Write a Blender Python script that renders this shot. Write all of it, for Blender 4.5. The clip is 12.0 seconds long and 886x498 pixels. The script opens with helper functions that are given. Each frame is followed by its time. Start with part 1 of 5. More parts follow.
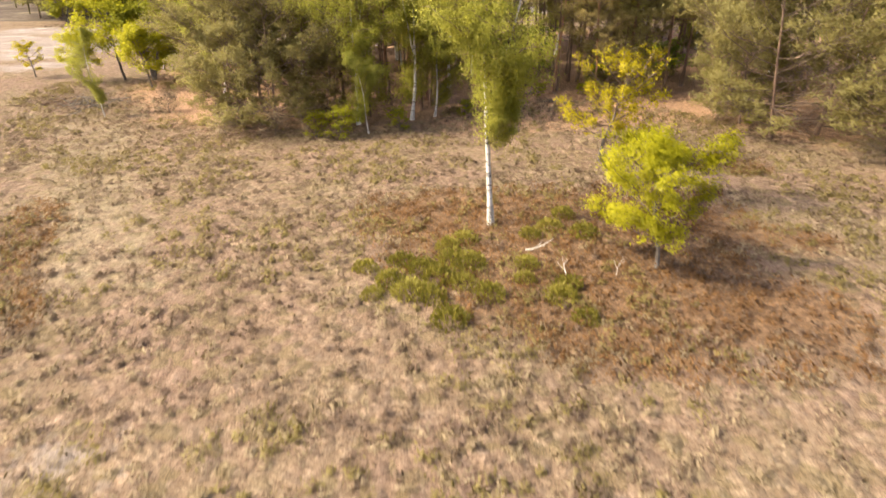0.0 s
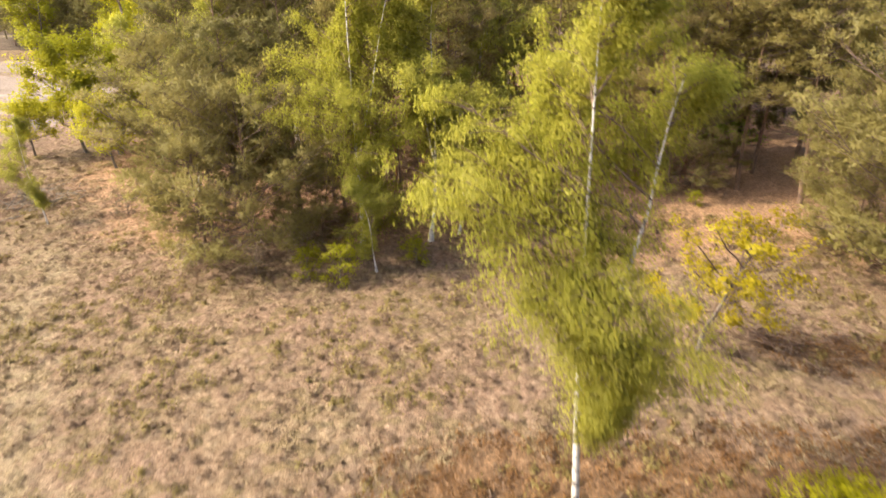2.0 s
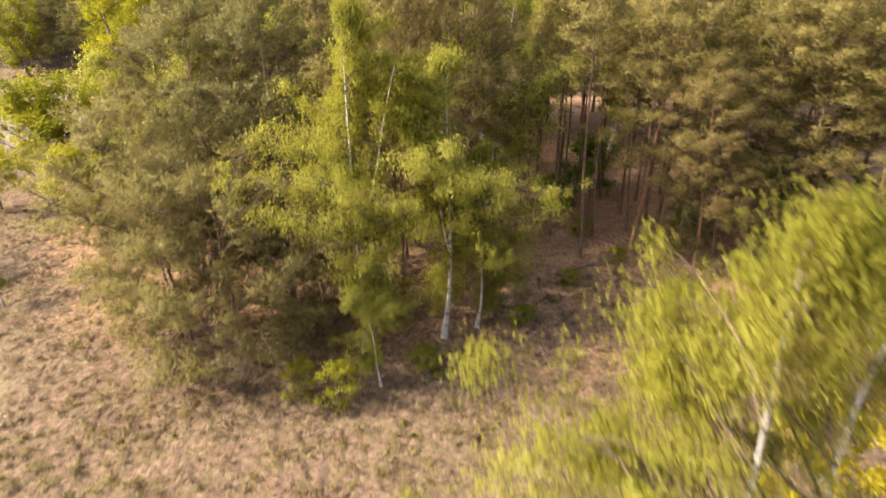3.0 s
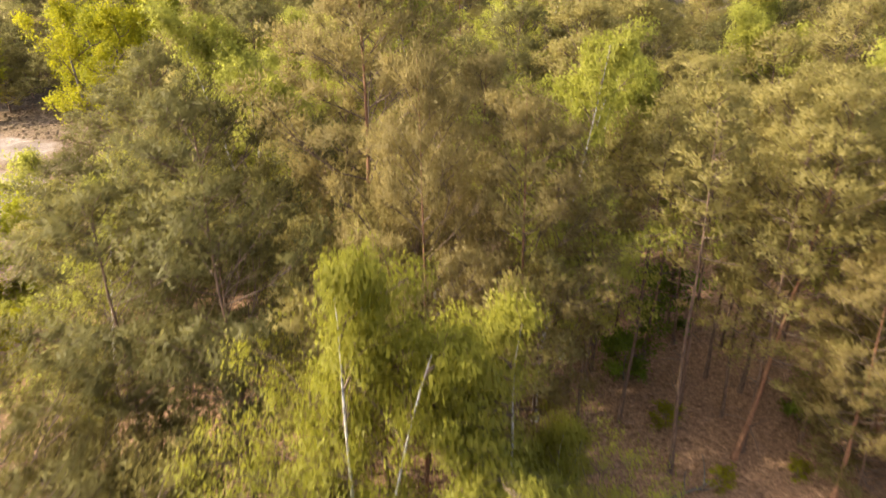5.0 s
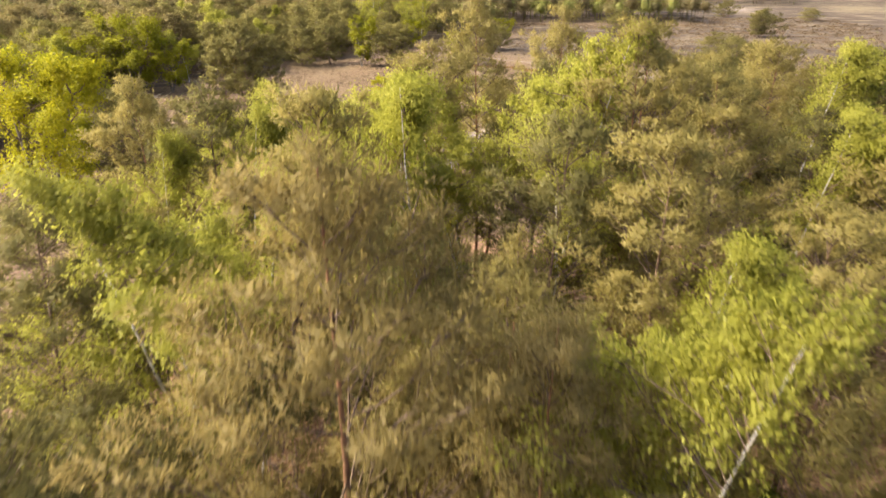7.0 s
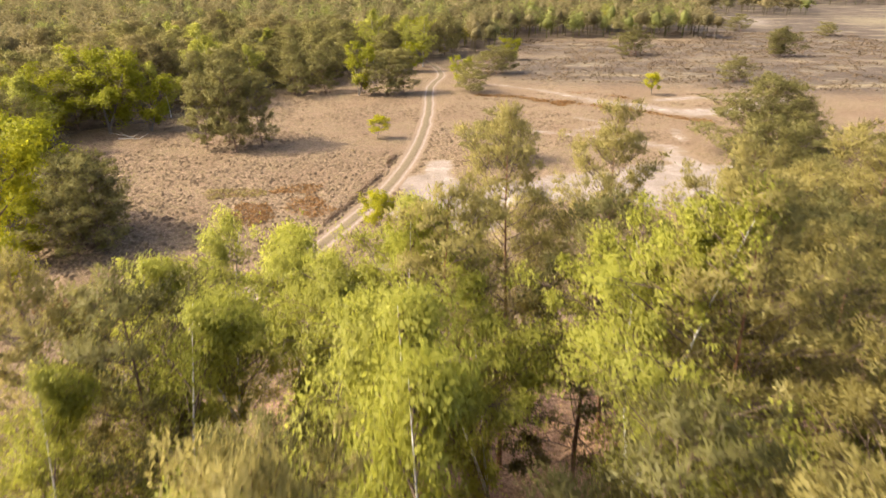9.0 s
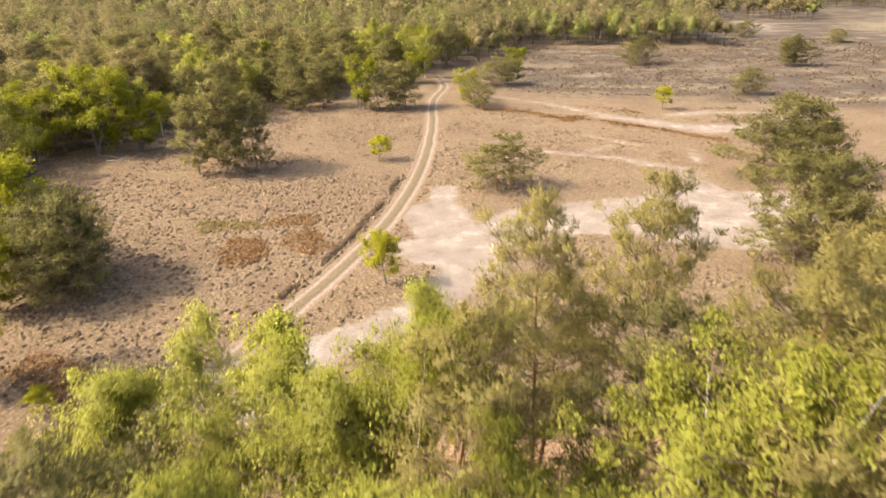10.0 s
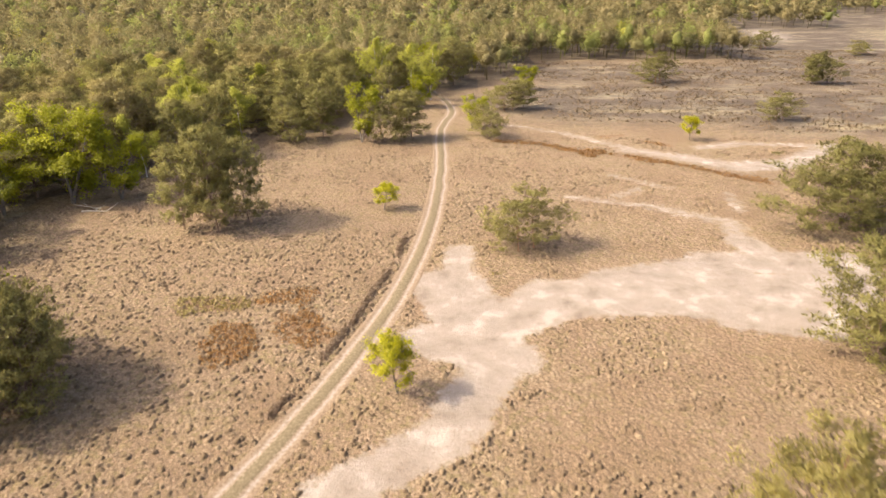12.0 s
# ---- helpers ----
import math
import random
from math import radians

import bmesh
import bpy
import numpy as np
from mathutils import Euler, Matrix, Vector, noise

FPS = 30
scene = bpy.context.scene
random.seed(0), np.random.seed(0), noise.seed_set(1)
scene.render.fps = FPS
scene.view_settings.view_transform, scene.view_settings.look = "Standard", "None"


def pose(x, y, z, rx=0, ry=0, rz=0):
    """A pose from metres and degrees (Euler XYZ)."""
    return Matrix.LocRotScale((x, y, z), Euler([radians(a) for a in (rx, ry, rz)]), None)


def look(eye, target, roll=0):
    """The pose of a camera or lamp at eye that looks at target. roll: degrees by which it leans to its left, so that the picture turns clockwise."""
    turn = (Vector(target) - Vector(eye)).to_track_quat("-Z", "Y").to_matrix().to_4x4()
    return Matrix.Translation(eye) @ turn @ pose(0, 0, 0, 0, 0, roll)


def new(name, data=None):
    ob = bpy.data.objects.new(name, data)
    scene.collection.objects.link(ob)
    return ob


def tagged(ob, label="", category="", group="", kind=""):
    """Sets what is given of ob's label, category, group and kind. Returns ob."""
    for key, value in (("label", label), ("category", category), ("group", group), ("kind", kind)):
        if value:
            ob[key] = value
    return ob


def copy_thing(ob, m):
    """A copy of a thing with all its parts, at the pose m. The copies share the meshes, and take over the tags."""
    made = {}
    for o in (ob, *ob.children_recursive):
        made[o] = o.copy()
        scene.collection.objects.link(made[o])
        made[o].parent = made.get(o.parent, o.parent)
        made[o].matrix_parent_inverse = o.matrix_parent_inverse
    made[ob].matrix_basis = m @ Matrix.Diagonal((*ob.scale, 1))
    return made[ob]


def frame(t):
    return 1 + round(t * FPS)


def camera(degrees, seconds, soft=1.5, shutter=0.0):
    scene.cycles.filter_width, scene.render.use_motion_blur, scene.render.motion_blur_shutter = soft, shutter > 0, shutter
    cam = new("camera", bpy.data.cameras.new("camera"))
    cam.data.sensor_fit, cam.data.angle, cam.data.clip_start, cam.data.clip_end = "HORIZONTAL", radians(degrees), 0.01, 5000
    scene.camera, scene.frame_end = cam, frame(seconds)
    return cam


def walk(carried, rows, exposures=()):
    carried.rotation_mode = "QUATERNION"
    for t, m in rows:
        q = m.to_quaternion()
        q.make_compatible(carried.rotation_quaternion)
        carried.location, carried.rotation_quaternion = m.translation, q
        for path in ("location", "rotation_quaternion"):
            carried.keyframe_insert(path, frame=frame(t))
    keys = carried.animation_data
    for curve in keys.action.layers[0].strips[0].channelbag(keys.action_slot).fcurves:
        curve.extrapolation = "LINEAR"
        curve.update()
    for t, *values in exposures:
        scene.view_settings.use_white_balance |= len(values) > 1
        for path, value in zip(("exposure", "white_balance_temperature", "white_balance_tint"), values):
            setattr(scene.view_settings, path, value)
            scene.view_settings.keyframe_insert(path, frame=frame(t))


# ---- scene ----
cam = camera(67.65, 12.0, soft=1.5, shutter=0.5)
PATH = [
    (0, (0.0, 0.0, 9.998), (0.001, 18.27, 1.861), -0.39),
    (0.5, (-0.308, 2.819, 10.9), (-0.304, 21.087, 2.759), -0.34),
    (1, (-0.648, 5.793, 11.884), (-0.645, 24.06, 3.74), -0.29),
    (1.5, (-1.018, 8.786, 12.804), (-1.02, 27.049, 4.65), -0.24),
    (2, (-1.331, 11.801, 13.73), (-1.347, 30.057, 5.562), -0.19),
    (2.5, (-1.643, 14.887, 14.682), (-1.676, 33.138, 6.504), -0.15),
    (3, (-1.96, 18.105, 15.742), (-2.012, 36.356, 7.562), -0.12),
    (3.5, (-2.303, 21.338, 16.724), (-2.375, 39.589, 8.544), -0.10),
    (4, (-2.672, 24.583, 17.669), (-2.769, 42.835, 9.492), -0.08),
    (4.5, (-3.043, 27.817, 18.572), (-3.164, 46.072, 10.402), -0.05),
    (5, (-3.388, 31.021, 19.43), (-3.533, 49.281, 11.27), -0.01),
    (5.5, (-3.639, 34.183, 20.315), (-3.802, 52.449, 12.171), 0.04),
    (6, (-3.838, 37.324, 21.15), (-4.009, 55.597, 13.02), 0.09),
    (6.5, (-4.036, 40.49, 21.963), (-4.2, 58.77, 13.849), 0.12),
    (7, (-4.205, 43.719, 22.795), (-4.356, 62.005, 14.697), 0.14),
    (7.5, (-4.388, 47.093, 23.722), (-4.528, 65.387, 15.64), 0.14),
    (8, (-4.62, 50.421, 24.636), (-4.755, 68.72, 16.566), 0.14),
    (8.5, (-4.895, 53.704, 25.535), (-5.029, 72.007, 17.475), 0.13),
    (9, (-5.211, 56.943, 26.417), (-5.346, 75.249, 18.363), 0.12),
    (9.5, (-5.562, 60.139, 27.28), (-5.7, 78.446, 19.228), 0.10),
    (10, (-5.943, 63.293, 28.121), (-6.085, 81.6, 20.068), 0.07),
    (10.5, (-6.343, 66.419, 28.948), (-6.487, 84.725, 20.893), 0.03),
    (11, (-6.757, 69.531, 29.78), (-6.901, 87.836, 21.724), -0.01),
    (11.5, (-7.22, 72.647, 30.656), (-7.365, 90.954, 22.603), -0.06),
    (12, (-7.741, 75.713, 31.493), (-7.893, 94.018, 23.437), -0.10),
]
walk(cam, [(t, look(eye, target, roll)) for t, eye, target, roll in PATH])

# ---- daylight: a warm sun low in the west, over a hazy spring sky ----
SUN_TO = Vector((0.725, 0.10, -0.682)).normalized()
world = bpy.data.worlds.new("sky")
scene.world = world
world.use_nodes = True
wn = world.node_tree.nodes
sky = wn.new("ShaderNodeTexSky")
sky.sky_type = "NISHITA"
sky.sun_disc = False
sky.sun_elevation = math.asin(-SUN_TO.z)
sky.sun_rotation = math.atan2(-SUN_TO.x, -SUN_TO.y)
sky.dust_density = 6.0
sky.air_density = 0.7
wn["Background"].inputs["Strength"].default_value = 0.15
world.node_tree.links.new(sky.outputs[0], wn["Background"].inputs["Color"])
sun = new("sun", bpy.data.lights.new("sun", "SUN"))
sun.data.energy = 2.6
sun.data.angle = radians(0.6)
sun.data.color = (1.0, 0.89, 0.68)
sun.matrix_world = look((-60, 0, 60), Vector((-60, 0, 60)) + SUN_TO)
scene.view_settings.exposure = 1.53


# ---- materials ----
def material(name):
    m = bpy.data.materials.new(name)
    m.use_nodes = True
    m.node_tree.nodes.clear()
    out = m.node_tree.nodes.new("ShaderNodeOutputMaterial")
    return m, m.node_tree.nodes, m.node_tree.links, out


def noise_node(n, l, scale, detail=3.0, rough=0.55, coord=None):
    tex = n.new("ShaderNodeTexNoise")
    tex.inputs["Scale"].default_value = scale
    tex.inputs["Detail"].default_value = detail
    tex.inputs["Roughness"].default_value = rough
    if coord is not None:
        l.new(coord, tex.inputs["Vector"])
    return tex


def ramp_node(n, l, value, stops):
    r = n.new("ShaderNodeValToRGB")
    e = r.color_ramp.elements
    while len(e) < len(stops):
        e.new(0.5)
    for el, (pos, col) in zip(e, stops):
        el.position, el.color = pos, (*col, 1)
    l.new(value, r.inputs[0])
    return r


def mix_node(n, l, fac, a, b, blend="MIX"):
    m = n.new("ShaderNodeMix")
    m.data_type, m.blend_type = "RGBA", blend
    for sock, v in ((m.inputs[0], fac), (m.inputs[6], a), (m.inputs[7], b)):
        if isinstance(v, (int, float)):
            sock.default_value = v
        elif isinstance(v, tuple):
            sock.default_value = (*v, 1)
        else:
            l.new(v, sock)
    return m.outputs[2]


def math_node(n, l, op, a, b=0.0, clamp=False):
    m = n.new("ShaderNodeMath")
    m.operation, m.use_clamp = op, clamp
    for sock, v in ((m.inputs[0], a), (m.inputs[1], b)):
        if isinstance(v, (int, float)):
            sock.default_value = v
        else:
            l.new(v, sock)
    return m.outputs[0]


def foliage(name, dark, mid, light, through_part=0.35, tree_shift=0.5, piece=0.35, warm=(0.30, 0.28, 0.02), per_tree=False):
    """Leaves or needles: colour from piece to piece, from tree to tree, and in drifts through a crown; light passes through."""
    m, n, l, out = material(name)
    geo = n.new("ShaderNodeNewGeometry")
    if per_tree:
        attr = n.new("ShaderNodeAttribute")
        attr.attribute_name = "tree"
        own = attr.outputs["Fac"]
    else:
        own = n.new("ShaderNodeObjectInfo").outputs["Random"]
    drift = noise_node(n, l, 0.55, 2.0, 0.5, geo.outputs["Position"])
    a = math_node(n, l, "MULTIPLY", geo.outputs["Random Per Island"], piece)
    b = math_node(n, l, "MULTIPLY", drift.outputs[0], 0.8)
    c = math_node(n, l, "MULTIPLY", own, tree_shift)
    s = math_node(n, l, "ADD", math_node(n, l, "ADD", a, b), c)
    s = math_node(n, l, "SUBTRACT", s, piece / 2 + tree_shift / 2 - 0.05, True)
    col = ramp_node(n, l, s, [(0.08, dark), (0.45, mid), (0.85, light)])
    d = n.new("ShaderNodeBsdfDiffuse")
    t = n.new("ShaderNodeBsdfTranslucent")
    g = n.new("ShaderNodeBsdfGlossy")
    g.inputs["Roughness"].default_value = 0.5
    g.inputs["Color"].default_value = (0.6, 0.58, 0.5, 1)
    l.new(col.outputs[0], d.inputs["Color"])
    l.new(mix_node(n, l, 0.25, col.outputs[0], warm), t.inputs["Color"])
    mx = n.new("ShaderNodeMixShader")
    mx.inputs[0].default_value = through_part
    l.new(d.outputs[0], mx.inputs[1])
    l.new(t.outputs[0], mx.inputs[2])
    my = n.new("ShaderNodeMixShader")
    my.inputs[0].default_value = 0.02
    l.new(mx.outputs[0], my.inputs[1])
    l.new(g.outputs[0], my.inputs[2])
    l.new(my.outputs[0], out.inputs[0])
    return m


def bark(name, dark, light, stretch=4.0, scale=3.0, marks=None):
    m, n, l, out = material(name)
    tc = n.new("ShaderNodeTexCoord")
    mp = n.new("ShaderNodeMapping")
    mp.inputs["Scale"].default_value = (stretch, stretch, 1.0)
    l.new(tc.outputs["Object"], mp.inputs[0])
    nz = noise_node(n, l, scale, 5.0, 0.65, mp.outputs[0])
    col = ramp_node(n, l, nz.outputs[0], [(0.3, dark), (0.7, light)]).outputs[0]
    if marks:
        mq = n.new("ShaderNodeMapping")
        mq.inputs["Scale"].default_value = (1.2, 1.2, 5.0)
        l.new(tc.outputs["Object"], mq.inputs[0])
        nm = noise_node(n, l, 2.2, 4.0, 0.7, mq.outputs[0])
        spots = ramp_node(n, l, nm.outputs[0], [(0.53, (0, 0, 0)), (0.60, (1, 1, 1))]).outputs[0]
        col = mix_node(n, l, spots, col, marks)
    p = n.new("ShaderNodeBsdfPrincipled")
    p.inputs["Roughness"].default_value = 0.9
    p.inputs["Specular IOR Level"].default_value = 0.2
    l.new(col, p.inputs["Base Color"])
    bp = n.new("ShaderNodeBump")
    bp.inputs["Strength"].default_value = 0.5
    bp.inputs["Distance"].default_value = 0.03
    l.new(nz.outputs[0], bp.inputs["Height"])
    l.new(bp.outputs[0], p.inputs["Normal"])
    l.new(p.outputs[0], out.inputs[0])
    return m


BROWN_LIGHT, GREEN_LIGHT = (0.30, 0.23, 0.075), (0.36, 0.345, 0.045)
M_PINE = foliage("pine_needles", (0.205, 0.170, 0.050), (0.315, 0.262, 0.080), (0.405, 0.338, 0.110), 0.60, 0.40, 0.08, BROWN_LIGHT)
M_PINE_EDGE = foliage("olive_pine_needles", (0.130, 0.112, 0.034), (0.212, 0.182, 0.057), (0.298, 0.255, 0.082), 0.55, 0.4, 0.10, BROWN_LIGHT)
M_PINE_FIELD = foliage("heath_pine_needles", (0.118, 0.107, 0.031), (0.200, 0.178, 0.054), (0.285, 0.250, 0.080), 0.48, 0.4, 0.10, BROWN_LIGHT)
M_PINE_PALE = foliage("pale_pine_needles", (0.200, 0.154, 0.052), (0.302, 0.234, 0.082), (0.385, 0.302, 0.110), 0.58, 0.4, 0.08, BROWN_LIGHT)
M_PINE_DARK = foliage("dark_pine_needles", (0.084, 0.078, 0.023), (0.146, 0.132, 0.041), (0.216, 0.194, 0.062), 0.52, 0.4, 0.10, BROWN_LIGHT)
M_BIRCH = foliage("birch_leaves", (0.250, 0.246, 0.034), (0.350, 0.342, 0.054), (0.430, 0.416, 0.082), 0.60, 0.35, 0.05, GREEN_LIGHT)
M_BIRCH_SUN = foliage("sunlit_birch_leaves", (0.250, 0.238, 0.028), (0.355, 0.336, 0.046), (0.435, 0.408, 0.074), 0.60, 0.3, 0.08, GREEN_LIGHT)
M_OAK = foliage("fresh_oak_leaves", (0.235, 0.222, 0.005), (0.370, 0.345, 0.009), (0.470, 0.430, 0.022), 0.50, 0.3, 0.14, GREEN_LIGHT)
M_GOLD = foliage("golden_oak_leaves", (0.240, 0.188, 0.005), (0.375, 0.305, 0.009), (0.475, 0.400, 0.020), 0.50, 0.3, 0.18, (0.4, 0.32, 0.02))
M_OAK_GOLD = foliage("green_gold_oak_leaves", (0.250, 0.230, 0.005), (0.395, 0.366, 0.008), (0.490, 0.450, 0.016), 0.55, 0.3, 0.14, GREEN_LIGHT)
M_OAK_TALL = foliage("tall_oak_leaves", (0.165, 0.166, 0.007), (0.285, 0.280, 0.012), (0.385, 0.370, 0.024), 0.55, 0.3, 0.18, GREEN_LIGHT)
M_GREEN = foliage("holly_leaves", (0.06, 0.10, 0.010), (0.15, 0.22, 0.018), (0.26, 0.34, 0.035), 0.42, 0.3, 0.3, GREEN_LIGHT)
M_TWIG = foliage("bare_twigs", (0.10, 0.075, 0.050), (0.22, 0.165, 0.105), (0.34, 0.26, 0.17), 0.05)
M_HEATH = foliage("heather_green", (0.135, 0.106, 0.036), (0.212, 0.166, 0.058), (0.285, 0.230, 0.088), 0.35, 0.4, 0.08, BROWN_LIGHT)
M_HEATH_BROWN = foliage("heather_brown", (0.135, 0.090, 0.062), (0.208, 0.144, 0.100), (0.280, 0.204, 0.142), 0.35, 0.4, 0.08, BROWN_LIGHT)
M_HEATH_RUST = foliage("heather_rust", (0.120, 0.058, 0.022), (0.215, 0.110, 0.040), (0.31, 0.180, 0.074), 0.35, 0.4, 0.12, BROWN_LIGHT)
M_TUFT_DARK = foliage("dark_heather", (0.092, 0.062, 0.038), (0.162, 0.112, 0.068), (0.24, 0.172, 0.106), 0.2, 0.4, 0.22, BROWN_LIGHT)
M_STRAW = foliage("dry_grass", (0.19, 0.140, 0.078), (0.290, 0.222, 0.130), (0.375, 0.298, 0.185), 0.2, 0.4, 0.15, BROWN_LIGHT)
M_FAR_PINE = foliage("far_pine_needles", (0.122, 0.101, 0.044), (0.186, 0.151, 0.066), (0.258, 0.206, 0.092), 0.46, 0.9, 0.03, BROWN_LIGHT, True)
M_WOOD_PINE = foliage("brown_pine_needles", (0.125, 0.101, 0.036), (0.205, 0.164, 0.062), (0.290, 0.228, 0.090), 0.42, 0.6, 0.08, BROWN_LIGHT)
M_FAR_DARK = foliage("far_dark_needles", (0.108, 0.100, 0.040), (0.162, 0.145, 0.058), (0.225, 0.196, 0.078), 0.46, 0.8, 0.03, BROWN_LIGHT, True)
M_FAR_BIRCH = foliage("far_birch_leaves", (0.150, 0.160, 0.046), (0.218, 0.225, 0.063), (0.295, 0.292, 0.088), 0.48, 0.7, 0.03, GREEN_LIGHT, True)
M_FAR_OAK = foliage("far_oak_leaves", (0.190, 0.162, 0.016), (0.275, 0.246, 0.022), (0.350, 0.310, 0.035), 0.5, 0.5, 0.03, GREEN_LIGHT, True)
M_BARK = bark("pine_bark", (0.080, 0.054, 0.040), (0.27, 0.175, 0.115))
M_BARK_RED = bark("orange_pine_bark", (0.12, 0.065, 0.040), (0.38, 0.20, 0.11))
M_BARK_GREY = bark("grey_bark", (0.07, 0.058, 0.045), (0.24, 0.20, 0.16))
M_BARK_WHITE = bark("birch_bark", (0.36, 0.32, 0.27), (0.72, 0.68, 0.62), 1.5, 2.0, (0.07, 0.06, 0.05))
M_BRANCH = bark("brown_branch_bark", (0.085, 0.060, 0.044), (0.24, 0.165, 0.115))
M_DEAD = bark("bleached_dead_wood", (0.22, 0.18, 0.14), (0.48, 0.42, 0.35))


# ---- mesh tools ----
RNG = np.random.default_rng(11)


class Buffer:
    """Collects triangles."""

    def __init__(self):
        self.v, self.f, self.n, self.count, self.soft = [], [], [], 0, False

    def add(self, verts, tris, soft=None):
        """soft: the way each corner is shaded, so that a crown of many leaves is lit as one round mass."""
        verts, tris = np.asarray(verts, float).reshape(-1, 3), np.asarray(tris, int).reshape(-1, 3)
        if soft is not None:
            a, b, c = verts[tris[:, 0]], verts[tris[:, 1]], verts[tris[:, 2]]
            turned = (np.cross(b - a, c - a) * soft[tris[:, 0]]).sum(1) < 0
            tris = np.where(turned[:, None], tris[:, ::-1], tris)
        self.v.append(verts)
        self.n.append(np.zeros_like(verts) if soft is None else soft)
        self.soft = self.soft or soft is not None
        self.f.append(tris + self.count)
        self.count += len(verts)

    def mesh(self, name, mat, smooth=False):
        v, f = np.concatenate(self.v), np.concatenate(self.f)
        me = bpy.data.meshes.new(name)
        me.vertices.add(len(v))
        me.vertices.foreach_set("co", v.astype(np.float32).ravel())
        me.loops.add(len(f) * 3)
        me.loops.foreach_set("vertex_index", f.astype(np.int32).ravel())
        me.polygons.add(len(f))
        me.polygons.foreach_set("loop_start", np.arange(0, len(f) * 3, 3, dtype=np.int32))
        if smooth or self.soft:
            me.polygons.foreach_set("use_smooth", np.ones(len(f), dtype=bool))
        me.materials.append(mat)
        me.update()
        me.validate()
        if self.soft:
            me.normals_split_custom_set_from_vertices(np.concatenate(self.n).astype(np.float32))
        return me


def tube(buf, pts, radii, sides=6):
    """A tapered, bent round stem along pts."""
    pts = np.asarray(pts, float)
    d = np.gradient(pts, axis=0)
    d /= np.linalg.norm(d, axis=1)[:, None] + 1e-9
    ref = np.array([1.0, 0, 0]) if abs(d[0][2]) > 0.7 else np.array([0, 0, 1.0])
    u = np.cross(d, ref)
    u /= np.linalg.norm(u, axis=1)[:, None] + 1e-9
    w = np.cross(d, u)
    ang = np.arange(sides) * 2 * math.pi / sides
    ring = u[:, None] * np.cos(ang)[None, :, None] + w[:, None] * np.sin(ang)[None, :, None]
    v = (pts[:, None] + ring * np.asarray(radii)[:, None, None]).reshape(-1, 3)
    tris = []
    for i in range(len(pts) - 1):
        for k in range(sides):
            a, b = i * sides + k, i * sides + (k + 1) % sides
            tris += [(a, b, b + sides), (a, b + sides, a + sides)]
    buf.add(v, tris)


def unit(n):
    v = RNG.normal(size=(n, 3))
    return v / np.linalg.norm(v, axis=1)[:, None]


def leaves(buf, centres, size, aim=None, slim=0.55, spread=0.35, face=None):
    """Pointed four-cornered leaves or sprays; aim leans their long axis."""
    n = len(centres)
    if not n:
        return
    a = unit(n)
    if aim is not None:
        a = a * 0.6 + np.asarray(aim)
        a /= np.linalg.norm(a, axis=1)[:, None] + 1e-9
    b = np.cross(a, unit(n) if face is None else face + unit(n) * 0.4)
    b /= np.linalg.norm(b, axis=1)[:, None] + 1e-9
    c = np.cross(a, b)
    s = size * (1 + spread * RNG.uniform(-1, 1, n))[:, None]
    fold = c * s * 0.12
    v = np.stack([centres - a * s * 0.5, centres + b * s * slim * 0.5 + fold, centres + a * s * 0.5, centres - b * s * slim * 0.5 + fold], 1)
    i = np.arange(n)[:, None] * 4
    buf.add(v, np.concatenate([i + [0, 1, 2], i + [0, 2, 3]], 0))


def thing(name, label, category, group="", kind=""):
    global RNG
    RNG = np.random.default_rng(sum(ord(c) * (i + 3) for i, c in enumerate(label)))
    return tagged(new(name), label, category, group, kind)


def part(name, me, parent, label=""):
    ob = new(name, me)
    ob.parent = parent
    if label:
        ob["label"] = label
    return ob


def grow(start, heading, length, steps, bend, droop=0.0, kink=0.10):
    """The line of a limb: from start along heading, lifting by bend, sinking by droop, with small kinks."""
    p, d = np.array(start, float), np.array(heading, float)
    d /= np.linalg.norm(d)
    out = [p.copy()]
    for i in range(steps):
        d = d + np.array([0, 0, (bend - droop * i / steps) / steps]) + RNG.normal(size=3) * kink
        d /= np.linalg.norm(d)
        p = p + d * length / steps
        out.append(p.copy())
    return np.array(out)


PARK = pose(0, 0, -400)


def sample_line(line, q):
    """Places along a limb, q from 0 at its root to 1 at its tip."""
    k = np.linspace(0, 1, len(line))
    return np.stack([np.interp(q, k, line[:, i]) for i in range(3)], -1)


